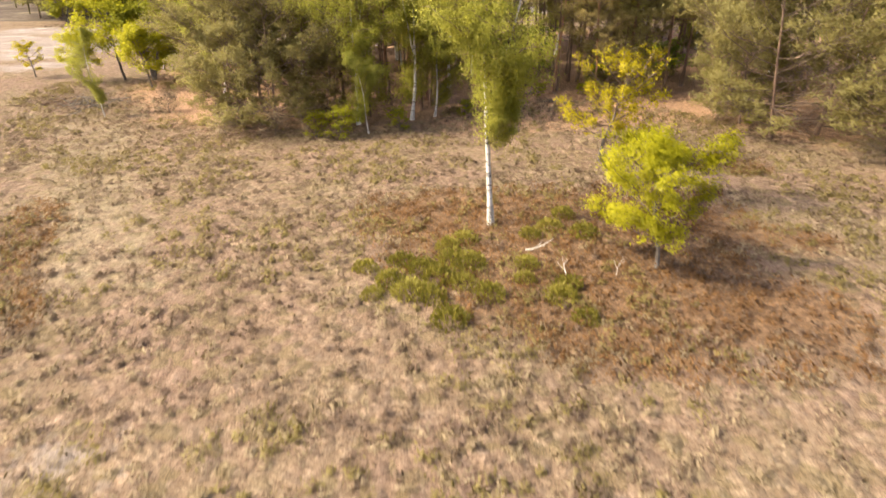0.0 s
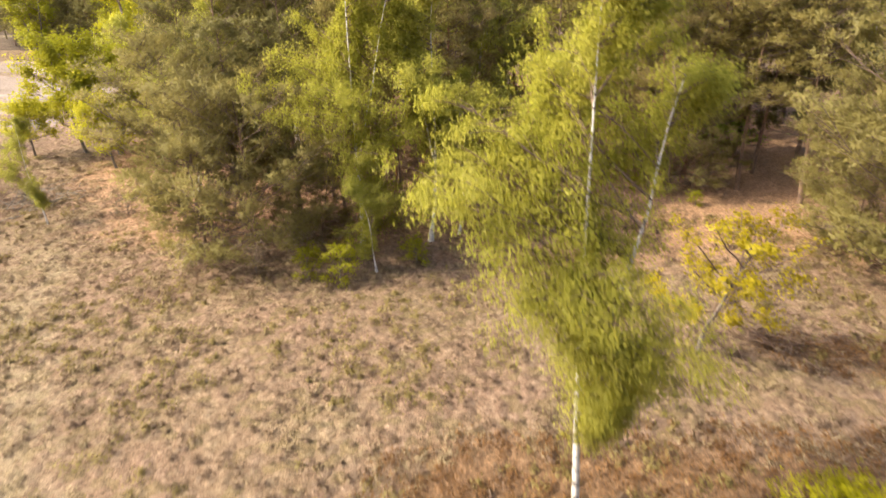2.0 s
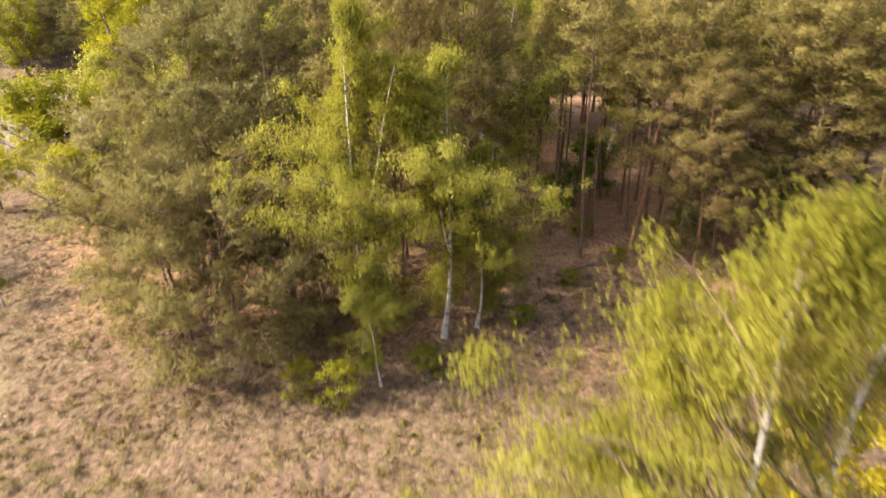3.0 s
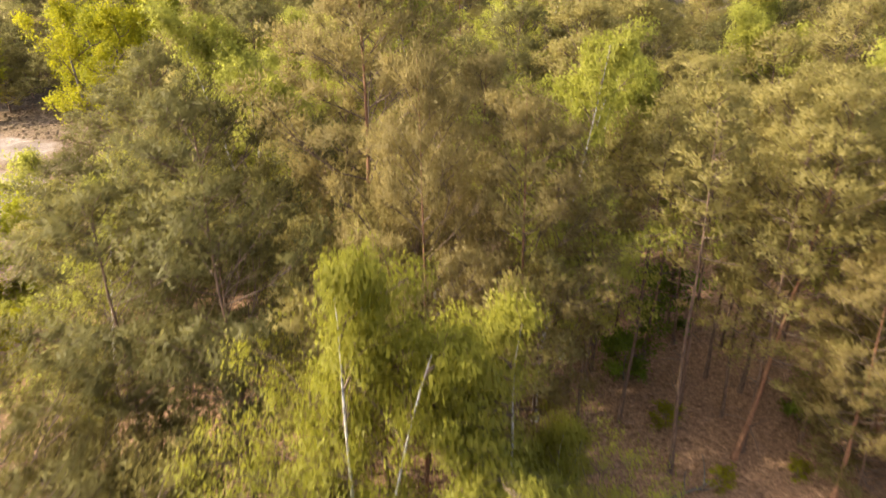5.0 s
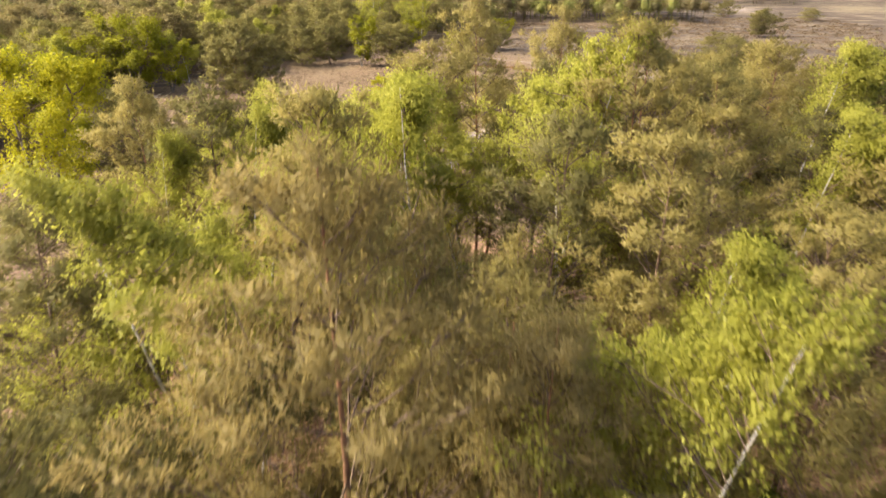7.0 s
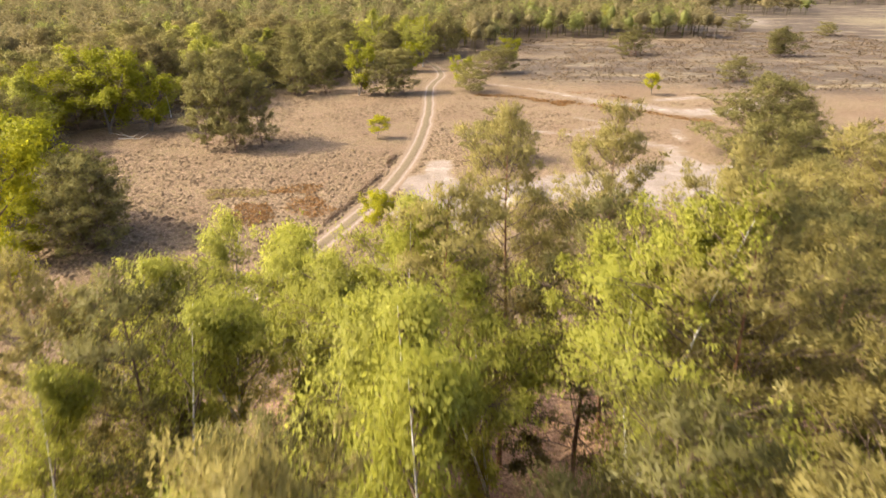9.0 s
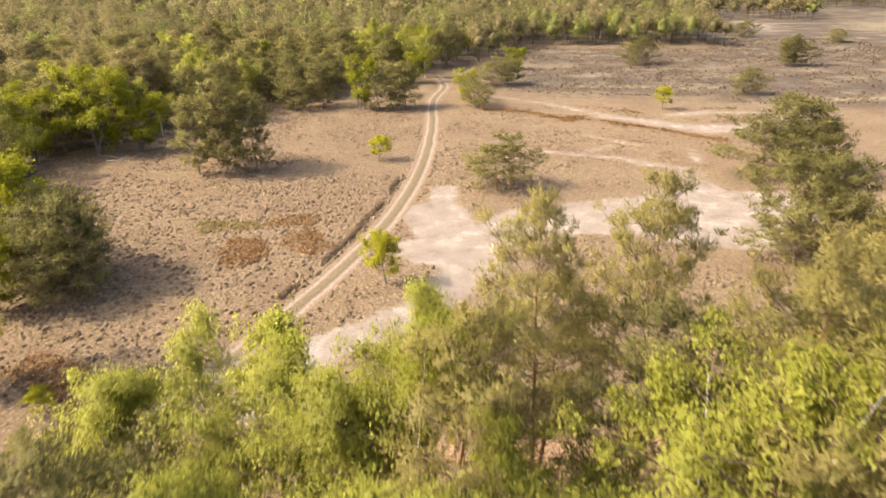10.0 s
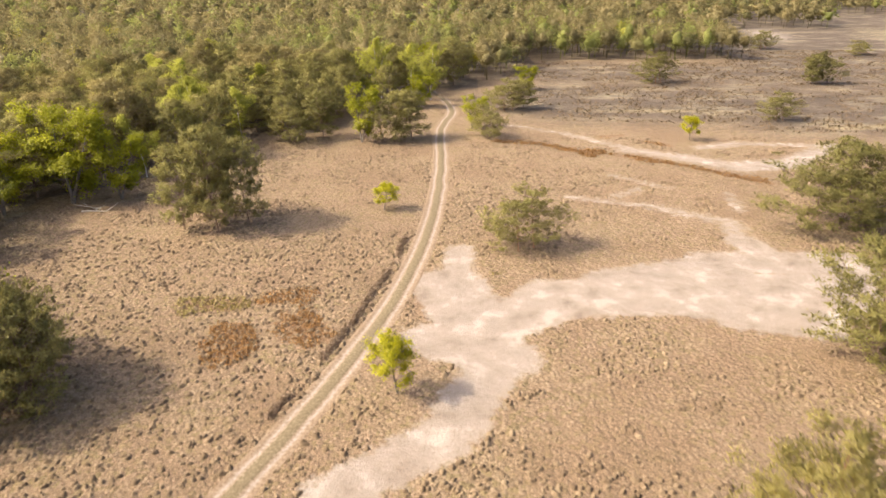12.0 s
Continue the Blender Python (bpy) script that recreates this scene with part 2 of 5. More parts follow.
def clumps(buf, centres, radii, per, size, out, slim=0.32, aim=(0.0, 0.0, 0.35), along=0.8, hang=0.0, turn=0.30, lit=(0.40, 0.38, 0.48)):
    """Foliage in clumps: sprays or leaves round each centre, each clump lit as one rounded mass of its own."""
    n = len(centres) * per
    c, r, o = np.repeat(centres, per, 0), np.repeat(radii, per, 0), np.repeat(out, per, 0)
    u = RNG.normal(size=(n, 3))
    p = c + u * r * 0.58
    u /= np.linalg.norm(u, axis=1)[:, None] + 1e-9
    if hang:
        p[:, 2] -= hang * RNG.exponential(0.45, n) * r[:, 2]
    soft = u * lit[0] + o * lit[1] + np.array([0, 0, lit[2]]) + unit(n) * turn
    soft /= np.linalg.norm(soft, axis=1)[:, None] + 1e-9
    a = u * along + unit(n) * 0.6 + np.asarray(aim)
    a /= np.linalg.norm(a, axis=1)[:, None] + 1e-9
    b = np.cross(a, soft + unit(n) * 0.7)
    b /= np.linalg.norm(b, axis=1)[:, None] + 1e-9
    s = size * RNG.uniform(0.65, 1.35, (n, 1))
    v = np.stack([p + a * s * 0.6, p - a * s * 0.4 - b * s * slim * 0.5, p - a * s * 0.4 + b * s * slim * 0.5], 1)
    buf.add(v, np.arange(n * 3).reshape(-1, 3), np.repeat(soft, 3, 0))


def finish(root, wood, limb_list, spots, sizes, outs, owner, spray, bark_mat, limb_mat, crown_mat, split, bark_label, limb_label):
    """Hang stem, limbs and crown under a tree. On single trees every limb is a part and carries its own leaves;
    where trees stand close the limbs are one piece with the stem. owner: the limb of each clump, -1 for the stem's."""
    spots, sizes, outs, owner = np.array(spots), np.array(sizes), np.array(outs), np.array(owner)
    outs = outs / (np.linalg.norm(outs, axis=1)[:, None] + 1e-6)

    def leafage(name, pick, parent):
        crown = Buffer()
        per, size, *rest = spray
        clumps(crown, spots[pick], sizes[pick], per, size, outs[pick], *rest)
        part(name, crown.mesh(name, crown_mat), parent)

    if split:
        part("trunk", wood.mesh("trunk", bark_mat, True), root, bark_label)
        for i, b in enumerate(limb_list):
            limb = part("limb", b.mesh("limb", limb_mat, True), root, limb_label)
            if (owner == i).any():
                leafage("leaves", owner == i, limb)
        leafage("crown", owner < 0, root)
    else:
        count = sum(len(f) for f in wood.f)
        for b in limb_list:
            for v, f in zip(b.v, b.f):
                wood.v.append(v)
                wood.f.append(f + wood.count)
                wood.n.append(np.zeros_like(v))
            wood.count += b.count
        me = wood.mesh("trunk", bark_mat, True)
        me.materials.append(limb_mat)
        idx = np.ones(len(me.polygons), dtype=np.int32)
        idx[:count] = 0
        me.polygons.foreach_set("material_index", idx)
        part("trunk", me, root, bark_label)
        leafage("crown", owner > -2, root)
    root.matrix_world = PARK
    return root


def pine(label, height, base, crown_w, limbs, per, size, mat, bark_mat, group, lean=0.04, dead=8, name="pine_tree", thick=0.0085, shape=0.6, split=False, clump=0.38, slim=0.34, subs=1.9, tier=0.0, stems=1):
    """A Scots pine: bare lower stem with dead snags, crooked limbs that fork, needles in flat ragged clumps at their ends."""
    root = thing(name, label, "tree", group)
    tr, li = Buffer(), []
    r0 = height * thick
    spots, sizes, outs, owner = [], [], [], []

    def width(s):
        return crown_w * 0.5 * ((0.62 + 0.62 * s ** shape) * (1 - s ** 3.2) + 0.10)

    for m in range(stems):
        az0 = m * 2.3 + 0.7
        off = 0.0 if stems == 1 else 0.16 * crown_w
        foot = (off * math.cos(az0), off * math.sin(az0), -0.15)
        tall = height * (1.0 if m == 0 else RNG.uniform(0.72, 0.95))
        stem = grow(foot, (RNG.normal() * lean + 0.10 * off * math.cos(az0), RNG.normal() * lean + 0.10 * off * math.sin(az0), 1), tall + 0.1, 9, 0.3, 0, 0.028)
        z = stem[:, 2] / tall
        tube(tr, stem, r0 * (1 - 0.88 * np.clip(z, 0, 1)) + r0 * 0.35 * np.exp(-z * 25), 7)
        for k in range(limbs // stems):
            s = (k + RNG.uniform(0, 0.9)) * stems / limbs
            if tier:
                s = s + (round(s / tier) * tier - s) * 0.7
            q = base + (1 - base) * s * 0.97
            az = k * 2.4 + m + RNG.normal() * 0.4
            length = width(s) * RNG.uniform(0.55, 1.18)
            start = sample_line(stem, q)
            line = grow(start, (math.cos(az), math.sin(az), -0.02 + 0.75 * s), length, 4, 0.45, 0.1, 0.13)
            b = Buffer()
            tube(b, line, np.linspace(max(0.022, r0 * 0.30 * (1 - 0.6 * s)), 0.012, 5), 4)
            ends = [line[-1]]
            for j in range(1 + int(length * 1.35 * subs)):
                side = az + (-1) ** j * RNG.uniform(0.5, 1.15)
                sub = grow(sample_line(line, RNG.uniform(0.35, 0.92)), (math.cos(side), math.sin(side), 0.30 + 0.3 * s), 0.28 + length * RNG.uniform(0.18, 0.40), 2, 0.3, 0, 0.14)
                tube(b, sub, [0.018, 0.012, 0.006], 3)
                ends.append(sub[-1])
            li.append(b)
            for e in ends:
                spots.append(e)
                owner.append(len(li) - 1)
                k1 = clump * RNG.uniform(0.62, 1.30)
                sizes.append((k1, k1, k1 * RNG.uniform(0.45, 0.75)))
                d = e - start
                outs.append((d[0], d[1], 0.35 * abs(d[2])))
        for q in (0.93, 0.97, 1.0):
            spots.append(sample_line(stem, q) + RNG.normal(size=3) * 0.12)
            sizes.append((clump * 0.7, clump * 0.7, clump * 0.8))
            outs.append((0, 0, 1.0))
            owner.append(-1)
        for k in range(dead):
            az = RNG.uniform(0, 6.28)
            b = Buffer()
            line = grow(sample_line(stem, RNG.uniform(0.10, base + 0.16)), (math.cos(az), math.sin(az), RNG.uniform(-0.25, 0.3)), crown_w * RNG.uniform(0.15, 0.42), 4, 0, 0.2, 0.16)
            tube(b, line, [0.032, 0.026, 0.019, 0.013, 0.007], 3)
            tube(b, grow(line[2], (math.cos(az + 0.7), math.sin(az + 0.7), 0.1), crown_w * 0.12, 2, 0, 0.1, 0.16), [0.014, 0.010, 0.005], 3)
            li.append(b)
    return finish(root, tr, li, spots, sizes, outs, owner, (per, size, slim), bark_mat, M_BRANCH, mat, split, "reddish brown flaking bark", "crooked grey branch")


def birch(label, height, base, crown_w, limbs, per, size, group, mat=None, forks=0, name="birch_tree", split=False, kink=0.035, lean=0.03, slant=0.0, clump=0.38, subs=13, weep=1.0, slim=0.62):
    """A silver birch: white stem, limbs that rise and arch over, leaves hanging in soft lobes from the twigs."""
    root = thing(name, label, "tree", group)
    tr, li = Buffer(), []
    stem = grow((0, 0, -0.15), (slant + RNG.normal() * lean, RNG.normal() * lean, 1), height + 0.1, 12, 0.3, 0, kink)
    r0 = 0.0085 * height
    z = stem[:, 2] / height
    tube(tr, stem, r0 * (1 - 0.95 * np.clip(z, 0, 1) ** 0.8) + r0 * 0.4 * np.exp(-z * 30), 8)
    lines = [stem[int(len(stem) * base):]]
    for k in range(forks):
        az = k * 2.6 + 0.2
        f = grow(stem[4 + k], (math.cos(az) * 0.34, math.sin(az) * 0.34, 1), height * (0.56 - 0.08 * k), 8, 0.6, 0, 0.05)
        tube(tr, f, np.linspace(r0 * 0.6, 0.012, 9), 6)
        lines.append(f)
    n = limbs + 8 * forks
    spots, sizes, outs, owner = [], [], [], []

    def profile(sz):
        return (1 - sz ** 4.0) * (0.36 + 0.64 * min(1, sz * 3.5)) * (0.70 + 0.42 * math.sin(math.pi * min(1, sz * 1.2 + 0.1))) + 0.10

    for k in range(n):
        which = 0 if (forks == 0 or k % 5 < 3) else 1 + k % forks
        p = sample_line(lines[which], (k * 0.618) % 1.0)
        sz = float(np.clip((p[2] / height - base) / (1 - base), 0, 1))
        az = k * 2.4 + RNG.normal() * 0.3
        length = crown_w * 0.5 * profile(sz) * RNG.uniform(0.6, 1.2) * (0.75 if which else 1.0)
        line = grow(p, (math.cos(az), math.sin(az), 0.62), length * 1.25, 5, 0.25, 0.9 * weep, 0.08)
        b = Buffer()
        tube(b, line, np.linspace(0.034, 0.008, 6), 4)
        li.append(b)
        lobe = RNG.uniform(0.7, 1.25)
        for j in range(subs):
            q = 1.0 if j == 0 else RNG.uniform(0.12, 1.0)
            side = az + RNG.normal() * 0.9
            sub = grow(sample_line(line, q), (math.cos(side), math.sin(side), 0.35), 0.15 + length * RNG.uniform(0.10, 0.42), 2, 0.1, 0.9 * weep, 0.12)
            tube(b, sub, [0.012, 0.009, 0.004], 3)
            e = sub[-1]
            spots.append(e)
            owner.append(k)
            k1 = clump * lobe * RNG.uniform(0.65, 1.2)
            sizes.append((k1, k1, k1 * RNG.uniform(0.75, 1.15)))
            d = e - sample_line(stem, np.clip(p[2] / height, 0, 1))
            outs.append((d[0], d[1], 0.4 * abs(d[2])))
    for k in range(3 * n // 2):
        e = sample_line(lines[k % len(lines)], RNG.uniform(0.05, 0.95))
        spots.append(e + RNG.normal(size=3) * 0.06 * crown_w)
        sizes.append((clump * 0.8, clump * 0.8, clump * 0.9))
        outs.append((*RNG.normal(size=2), 0.5))
        owner.append(-1)
    for q in (0.90, 0.95, 1.0):
        spots.append(sample_line(stem, q) + RNG.normal(size=3) * 0.1)
        sizes.append((clump * 0.6, clump * 0.6, clump * 0.9))
        outs.append((0, 0, 1.0))
        owner.append(-1)
    spray = (per, size, slim, (0, 0, -0.8 * weep), 0.2, 0.5 * weep, 0.30, (0.28, 0.25, 0.65))
    return finish(root, tr, li, spots, sizes, outs, owner, spray, M_BARK_WHITE, M_BRANCH, mat or M_BIRCH, split, "white peeling bark with black marks", "thin drooping branch")


def broadleaf(label, height, base, crown_w, count, per, size, mat, group, name="oak_tree", flat=1.0, stems=1, split=False, clump=0.46, slim=0.8):
    """A young oak or a bush: short stem, forked limbs, leaves in ragged clumps with gaps."""
    root = thing(name, label, "bush" if name.endswith("bush") else "tree", group)
    tr, li = Buffer(), []
    ends = []
    r0 = 0.016 * height
    per_stem = max(6, 18 // stems)
    for s in range(stems):
        az = s * 2.2
        out = 0.0 if stems == 1 else 0.28
        stem = grow((0.12 * out * math.cos(az), 0.12 * out * math.sin(az), -0.12), (out * math.cos(az), out * math.sin(az), 1), height * 0.80, 7, 0.2, 0, 0.07)
        tube(tr, stem, np.linspace(r0 * 1.15, r0 * 0.25, 8), 7)
        for k in range(per_stem):
            q = base + (0.98 - base) * k / per_stem
            az2 = k * 2.4 + s + RNG.normal() * 0.3
            sz = (q - base) / (1 - base)
            length = crown_w * 0.5 * (0.80 + 0.5 * math.sin(math.pi * min(1, sz * 1.1))) * RNG.uniform(0.65, 1.08) * (1 - 0.45 * sz)
            line = grow(sample_line(stem, min(1.0, q / 0.8)), (math.cos(az2), math.sin(az2), 0.22 + 0.7 * sz), length, 4, 0.5, 0, 0.14)
            b = Buffer()
            tube(b, line, np.linspace(r0 * 0.42, 0.012, 5), 4)
            ends.append((line[-1], line[0], len(li)))
            for j in range(4):
                sub = grow(sample_line(line, RNG.uniform(0.3, 0.92)), (math.cos(az2 + RNG.normal()), math.sin(az2 + RNG.normal()), 0.4), length * RNG.uniform(0.25, 0.6), 3, 0.4, 0, 0.16)
                tube(b, sub, np.linspace(0.018, 0.006, 4), 3)
                ends.append((sub[-1], line[0], len(li)))
                ends.append((sample_line(sub, 0.6), line[0], len(li)))
            li.append(b)
    spots, sizes, outs, owner = [], [], [], []
    for k in range(count):
        e, foot, whose = ends[int(k * len(ends) / count) if count <= len(ends) else k % len(ends)]
        k1 = clump * RNG.uniform(0.6, 1.3)
        p = e + RNG.normal(size=3) * clump * (0.25 if k < len(ends) else 0.7)
        p[2] = max(p[2], k1 * 0.75 * flat + 0.04)
        spots.append(p)
        sizes.append((k1, k1, k1 * 0.75 * flat))
        d = e - foot
        outs.append((d[0], d[1], 0.5 * abs(d[2])))
        owner.append(whose if k % 6 else -1)
    spray = (per, size, slim, (0, 0, 0), 0.3, 0.0, 0.30, (0.34, 0.30, 0.58))
    return finish(root, tr, li, spots, sizes, outs, owner, spray, M_BARK_GREY, M_BRANCH, mat, split, "rough grey bark", "thin forked branch")


def terrain(x, y):
    """The lie of the land: a low rise round the lone birch, a shallow dip beside it."""
    return 0.6 * np.exp(-(((x - 5) / 14) ** 2) - ((y - 26) / 12) ** 2) - 0.5 * np.exp(-(((x + 24) / 15) ** 2) - ((y - 46) / 18) ** 2)


def put(model, x, y, scale=1.0, turn=None, tall=1.0, label="", tilt=0.0):
    """Stand a copy of a model on the ground."""
    turn = RNG.uniform(0, 360) if turn is None else turn
    m = pose(x, y, float(terrain(x, y)), 0, tilt, turn) @ Matrix.Diagonal((scale, scale, scale * tall, 1))
    ob = copy_thing(model, m)
    if "top" in ob:
        del ob["top"]
    if label:
        ob["label"] = label
    return ob


def stand(model, x, y, height, turn=None, broad=1.0, label="", tilt=0.0):
    """Stand a copy of a model so that it grows to the height given."""
    leafy = [o.data for o in model.children_recursive if o.name.startswith(("crown", "leaves"))]
    top = max(v.co.z for me in leafy for v in me.vertices) * 0.98 if "top" not in model else model["top"]
    model["top"] = top
    s = height / top
    w = s ** 0.65 * broad
    return put(model, x, y, w, turn, s / w, label, tilt)


def discard(model):
    for o in (*model.children_recursive, model):
        bpy.data.objects.remove(o)


# ---- the ground: one sheet of heath, sand and forest floor ----
SAND = [
    (-6.3, 147, -6.8, 138, 1.6), (-7.6, 138, -4.5, 127, 3.8), (-9, 127, -2.5, 124, 2.8), (-4.6, 121, -8, 113.5, 2.3), (-9, 113, -15, 108, 2.1), (-16, 106, -19, 100, 1.5),
    (-2, 131, 3, 134, 3.4), (3, 135, 18, 136, 4.0), (18, 135.5, 31, 136, 5.0), (20, 132, 27, 130, 3.0), (9, 139, 22, 143, 2.4), (22, 143.5, 37, 143.5, 3.0), (28, 150, 29, 146, 2.0), (31, 136, 37, 139, 3.5),
]
SAND_THIN = [
    (9.9, 165.7, 20, 162.2, 1.2), (20, 162.2, 29, 155.8, 1.6), (29, 155.8, 27.5, 149, 1.8), (31.8, 160, 33, 167, 1.0), (16.3, 166, 20.6, 169.5, 1.0), (18, 176.5, 25, 170, 1.0), (4.7, 211, 15, 203.5, 1.1), (15, 203.5, 24, 193, 1.5), (24, 192, 32, 187, 2.2),
    (32, 187, 40, 180.5, 2.8), (40, 181, 50, 183, 3.5), (50, 184, 63, 194, 2.5), (38, 193, 46, 196, 1.8), (46, 196, 64, 194, 1.6), (121, 389, 175, 355, 6),
]
SAND_WEST = [(-8.6, 10.8, -8.2, 11.2, 0.3), (-45, 66, -38, 70, 2.2), (-64, 92, -44, 84, 6.5), (-62, 104, -50, 100, 4.0), (-90, 96, -64, 92, 8), (-52, 75, -44, 76, 3.0)]
HEATHER = [(-33, 133.4, -29, 133.4, 1.4), (-28, 128, -26.5, 124.5, 1.7), (-22, 130, -20, 127.5, 1.9), (-25.5, 135, -22.5, 135, 1.1), (18, 190.5, 30.4, 182.1, 0.8), (30.4, 182.1, 41, 172.5, 0.8),
           (21.3, 201.1, 25.8, 202, 0.7), (28.8, 197, 32.3, 194.6, 1.0), (1.5, 197.6, 9.7, 195.6, 1.0), (9.7, 195.6, 17.6, 188, 1.0), (-31, 101, -37, 105, 1.6)]
HEATH_FAR = [(24, 235, 120, 228, 22), (30, 280, 120, 275, 22), (80, 350, 220, 330, 34), (110, 300, 220, 290, 26), (60, 214, 110, 205, 10), (150, 400, 500, 400, 60), (210, 470, 500, 470, 60)]
PALE = [(-25, 44, -12.5, 20, 0.7), (-22.5, 44, -10.5, 20, 0.6), (60, 253, 95, 250, 1.8), (70, 208, 100, 212, 2.0), (48, 306, 70, 306, 1.5), (90, 290, 130, 280, 1.5), (20, 226, 60, 222, 1.5), (110, 330, 160, 318, 2), (110, 372, 200, 350, 2), (150, 430, 260, 410, 4), (190, 470, 280, 455, 5), (170, 380, 240, 370, 4)]
WOOD_FLOOR = [(-16, 50, -6, 48, 6), (-14, 60, 44, 62, 13), (-16, 76, 50, 78, 12), (-10, 90, 40, 92, 7), (24, 42, 60, 46, 6), (3, 44, 16, 46, 4.5)]
HEATH_NEAR = [(1.5, 17.5, 5.5, 15.2, 1.3), (9.5, 22.5, 13.5, 22, 1.5), (-17.5, 27, -13.8, 17, 1.0), (0, 24.5, 9, 24, 3.0), (1, 21, 10, 17, 2.4), (6, 21, 9, 20, 1.8), (12, 32.5, 15, 32, 1.3)]


def zone(x, y, strips, soft):
    """How far a place lies inside strips of land, each a line with a half width: 1 inside, 0 well outside."""
    best = np.zeros_like(x)
    for x0, y0, x1, y1, r in strips:
        dx, dy = x1 - x0, y1 - y0
        s = np.clip(((x - x0) * dx + (y - y0) * dy) / (dx * dx + dy * dy + 1e-9), 0, 1)
        d = np.hypot(x - x0 - s * dx, y - y0 - s * dy)
        best = np.maximum(best, np.clip(0.5 - (d - r) / (2 * soft), 0, 1))
    return best


def wooded(x, y):
    """Where the distant woods stand."""
    if y < 205:
        edge = np.interp(y, [95, 130, 150, 165, 175, 190, 205], [-58, -62, -64, -66, -54, -47, -44])
        return x < edge
    if y < 306:
        return x < np.interp(y, [205, 214, 234, 246, 262, 306], [-42, -36, -33, -14, 2, 22])
    if y < 350:
        return x < 92
    if y < 412:
        return x < np.interp(y, [350, 412], [98, 122])
    return x < np.interp(y, [412, 440, 495, 505, 520], [180, 190, 205, 300, 1500])


TRACK_Y = np.arange(60.0, 262.0, 0.5)
_x = np.interp(TRACK_Y, [60, 96, 108, 114, 122, 133, 146, 161, 180, 190, 202, 212, 222, 236, 260], [-34, -26.5, -21.7, -19.3, -16.6, -13.4, -11.0, -9.5, -8.9, -9.0, -9.4, -8.9, -6.6, -8, -16])
TRACK_X = np.convolve(np.pad(_x, 10, mode="edge"), np.ones(21) / 21, "valid")


def track_x(y):
    """The line of the sandy track across the heath."""
    return np.interp(y, TRACK_Y, TRACK_X)


def spread_lines(fine, a, b, far):
    near = np.arange(a, b + fine / 2, fine)
    grow_by = np.cumsum(fine * 1.35 ** np.arange(1, 40))
    grow_by = grow_by[grow_by < far]
    return np.concatenate([(a - grow_by)[::-1], near, b + grow_by])


def build_ground():
    gx, gy = spread_lines(0.9, -64, 66, 4200), spread_lines(0.9, 4, 212, 4200)
    X, Y = np.meshgrid(gx, gy)
    x, y = X.ravel(), Y.ravel()
    roll_z = np.array([noise.noise((a * 0.35, b * 0.35, 0.0)) for a, b in zip(x, y)]) * 0.07
    beside = (x - track_x(y)) / 1.9
    hollow = np.exp(-(beside ** 4)) * (y > 92) * (y < 262)
    z = terrain(x, y) + roll_z * (np.abs(x) < 80) * (y < 230) * (1 - np.exp(-((beside / 1.3) ** 4))) - 0.10 * hollow
    sand = np.maximum(np.maximum(zone(x, y, SAND, 1.6), zone(x, y, SAND_THIN, 2.2) * 0.74), zone(x, y, SAND_WEST, 3))
    on_track = np.exp(-((x - track_x(y)) / 1.9) ** 2) * (y > 90) * (y < 262)
    sand = np.maximum(sand, on_track * 0.42)
    w, h = len(gx), len(gy)
    i = (np.arange(h - 1)[:, None] * w + np.arange(w - 1)[None, :]).ravel()
    buf = Buffer()
    buf.add(np.stack([x, y, z], 1), np.concatenate([np.stack([i, i + 1, i + w + 1], 1), np.stack([i, i + w + 1, i + w], 1)]))
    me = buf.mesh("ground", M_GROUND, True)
    # the floor of the far woods takes the moor's dark brown too
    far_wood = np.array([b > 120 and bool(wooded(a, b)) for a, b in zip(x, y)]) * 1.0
    layers = {
        "sand": sand,
        "heather": np.clip(zone(x, y, HEATHER, 2.4) + zone(x, y, HEATH_NEAR, 1.6), 0, 1),
        "field": np.clip((y - 90) / 15, 0, 1),
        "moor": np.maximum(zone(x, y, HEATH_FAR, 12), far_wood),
        "pale": zone(x, y, PALE, 2),
        "litter": zone(x, y, WOOD_FLOOR, 4),
    }
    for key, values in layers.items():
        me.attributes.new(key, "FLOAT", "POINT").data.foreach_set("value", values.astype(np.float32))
    return tagged(new("ground", me), "dry heathland of straw grass, brown heather and bare pale sand", "ground", kind="structure")


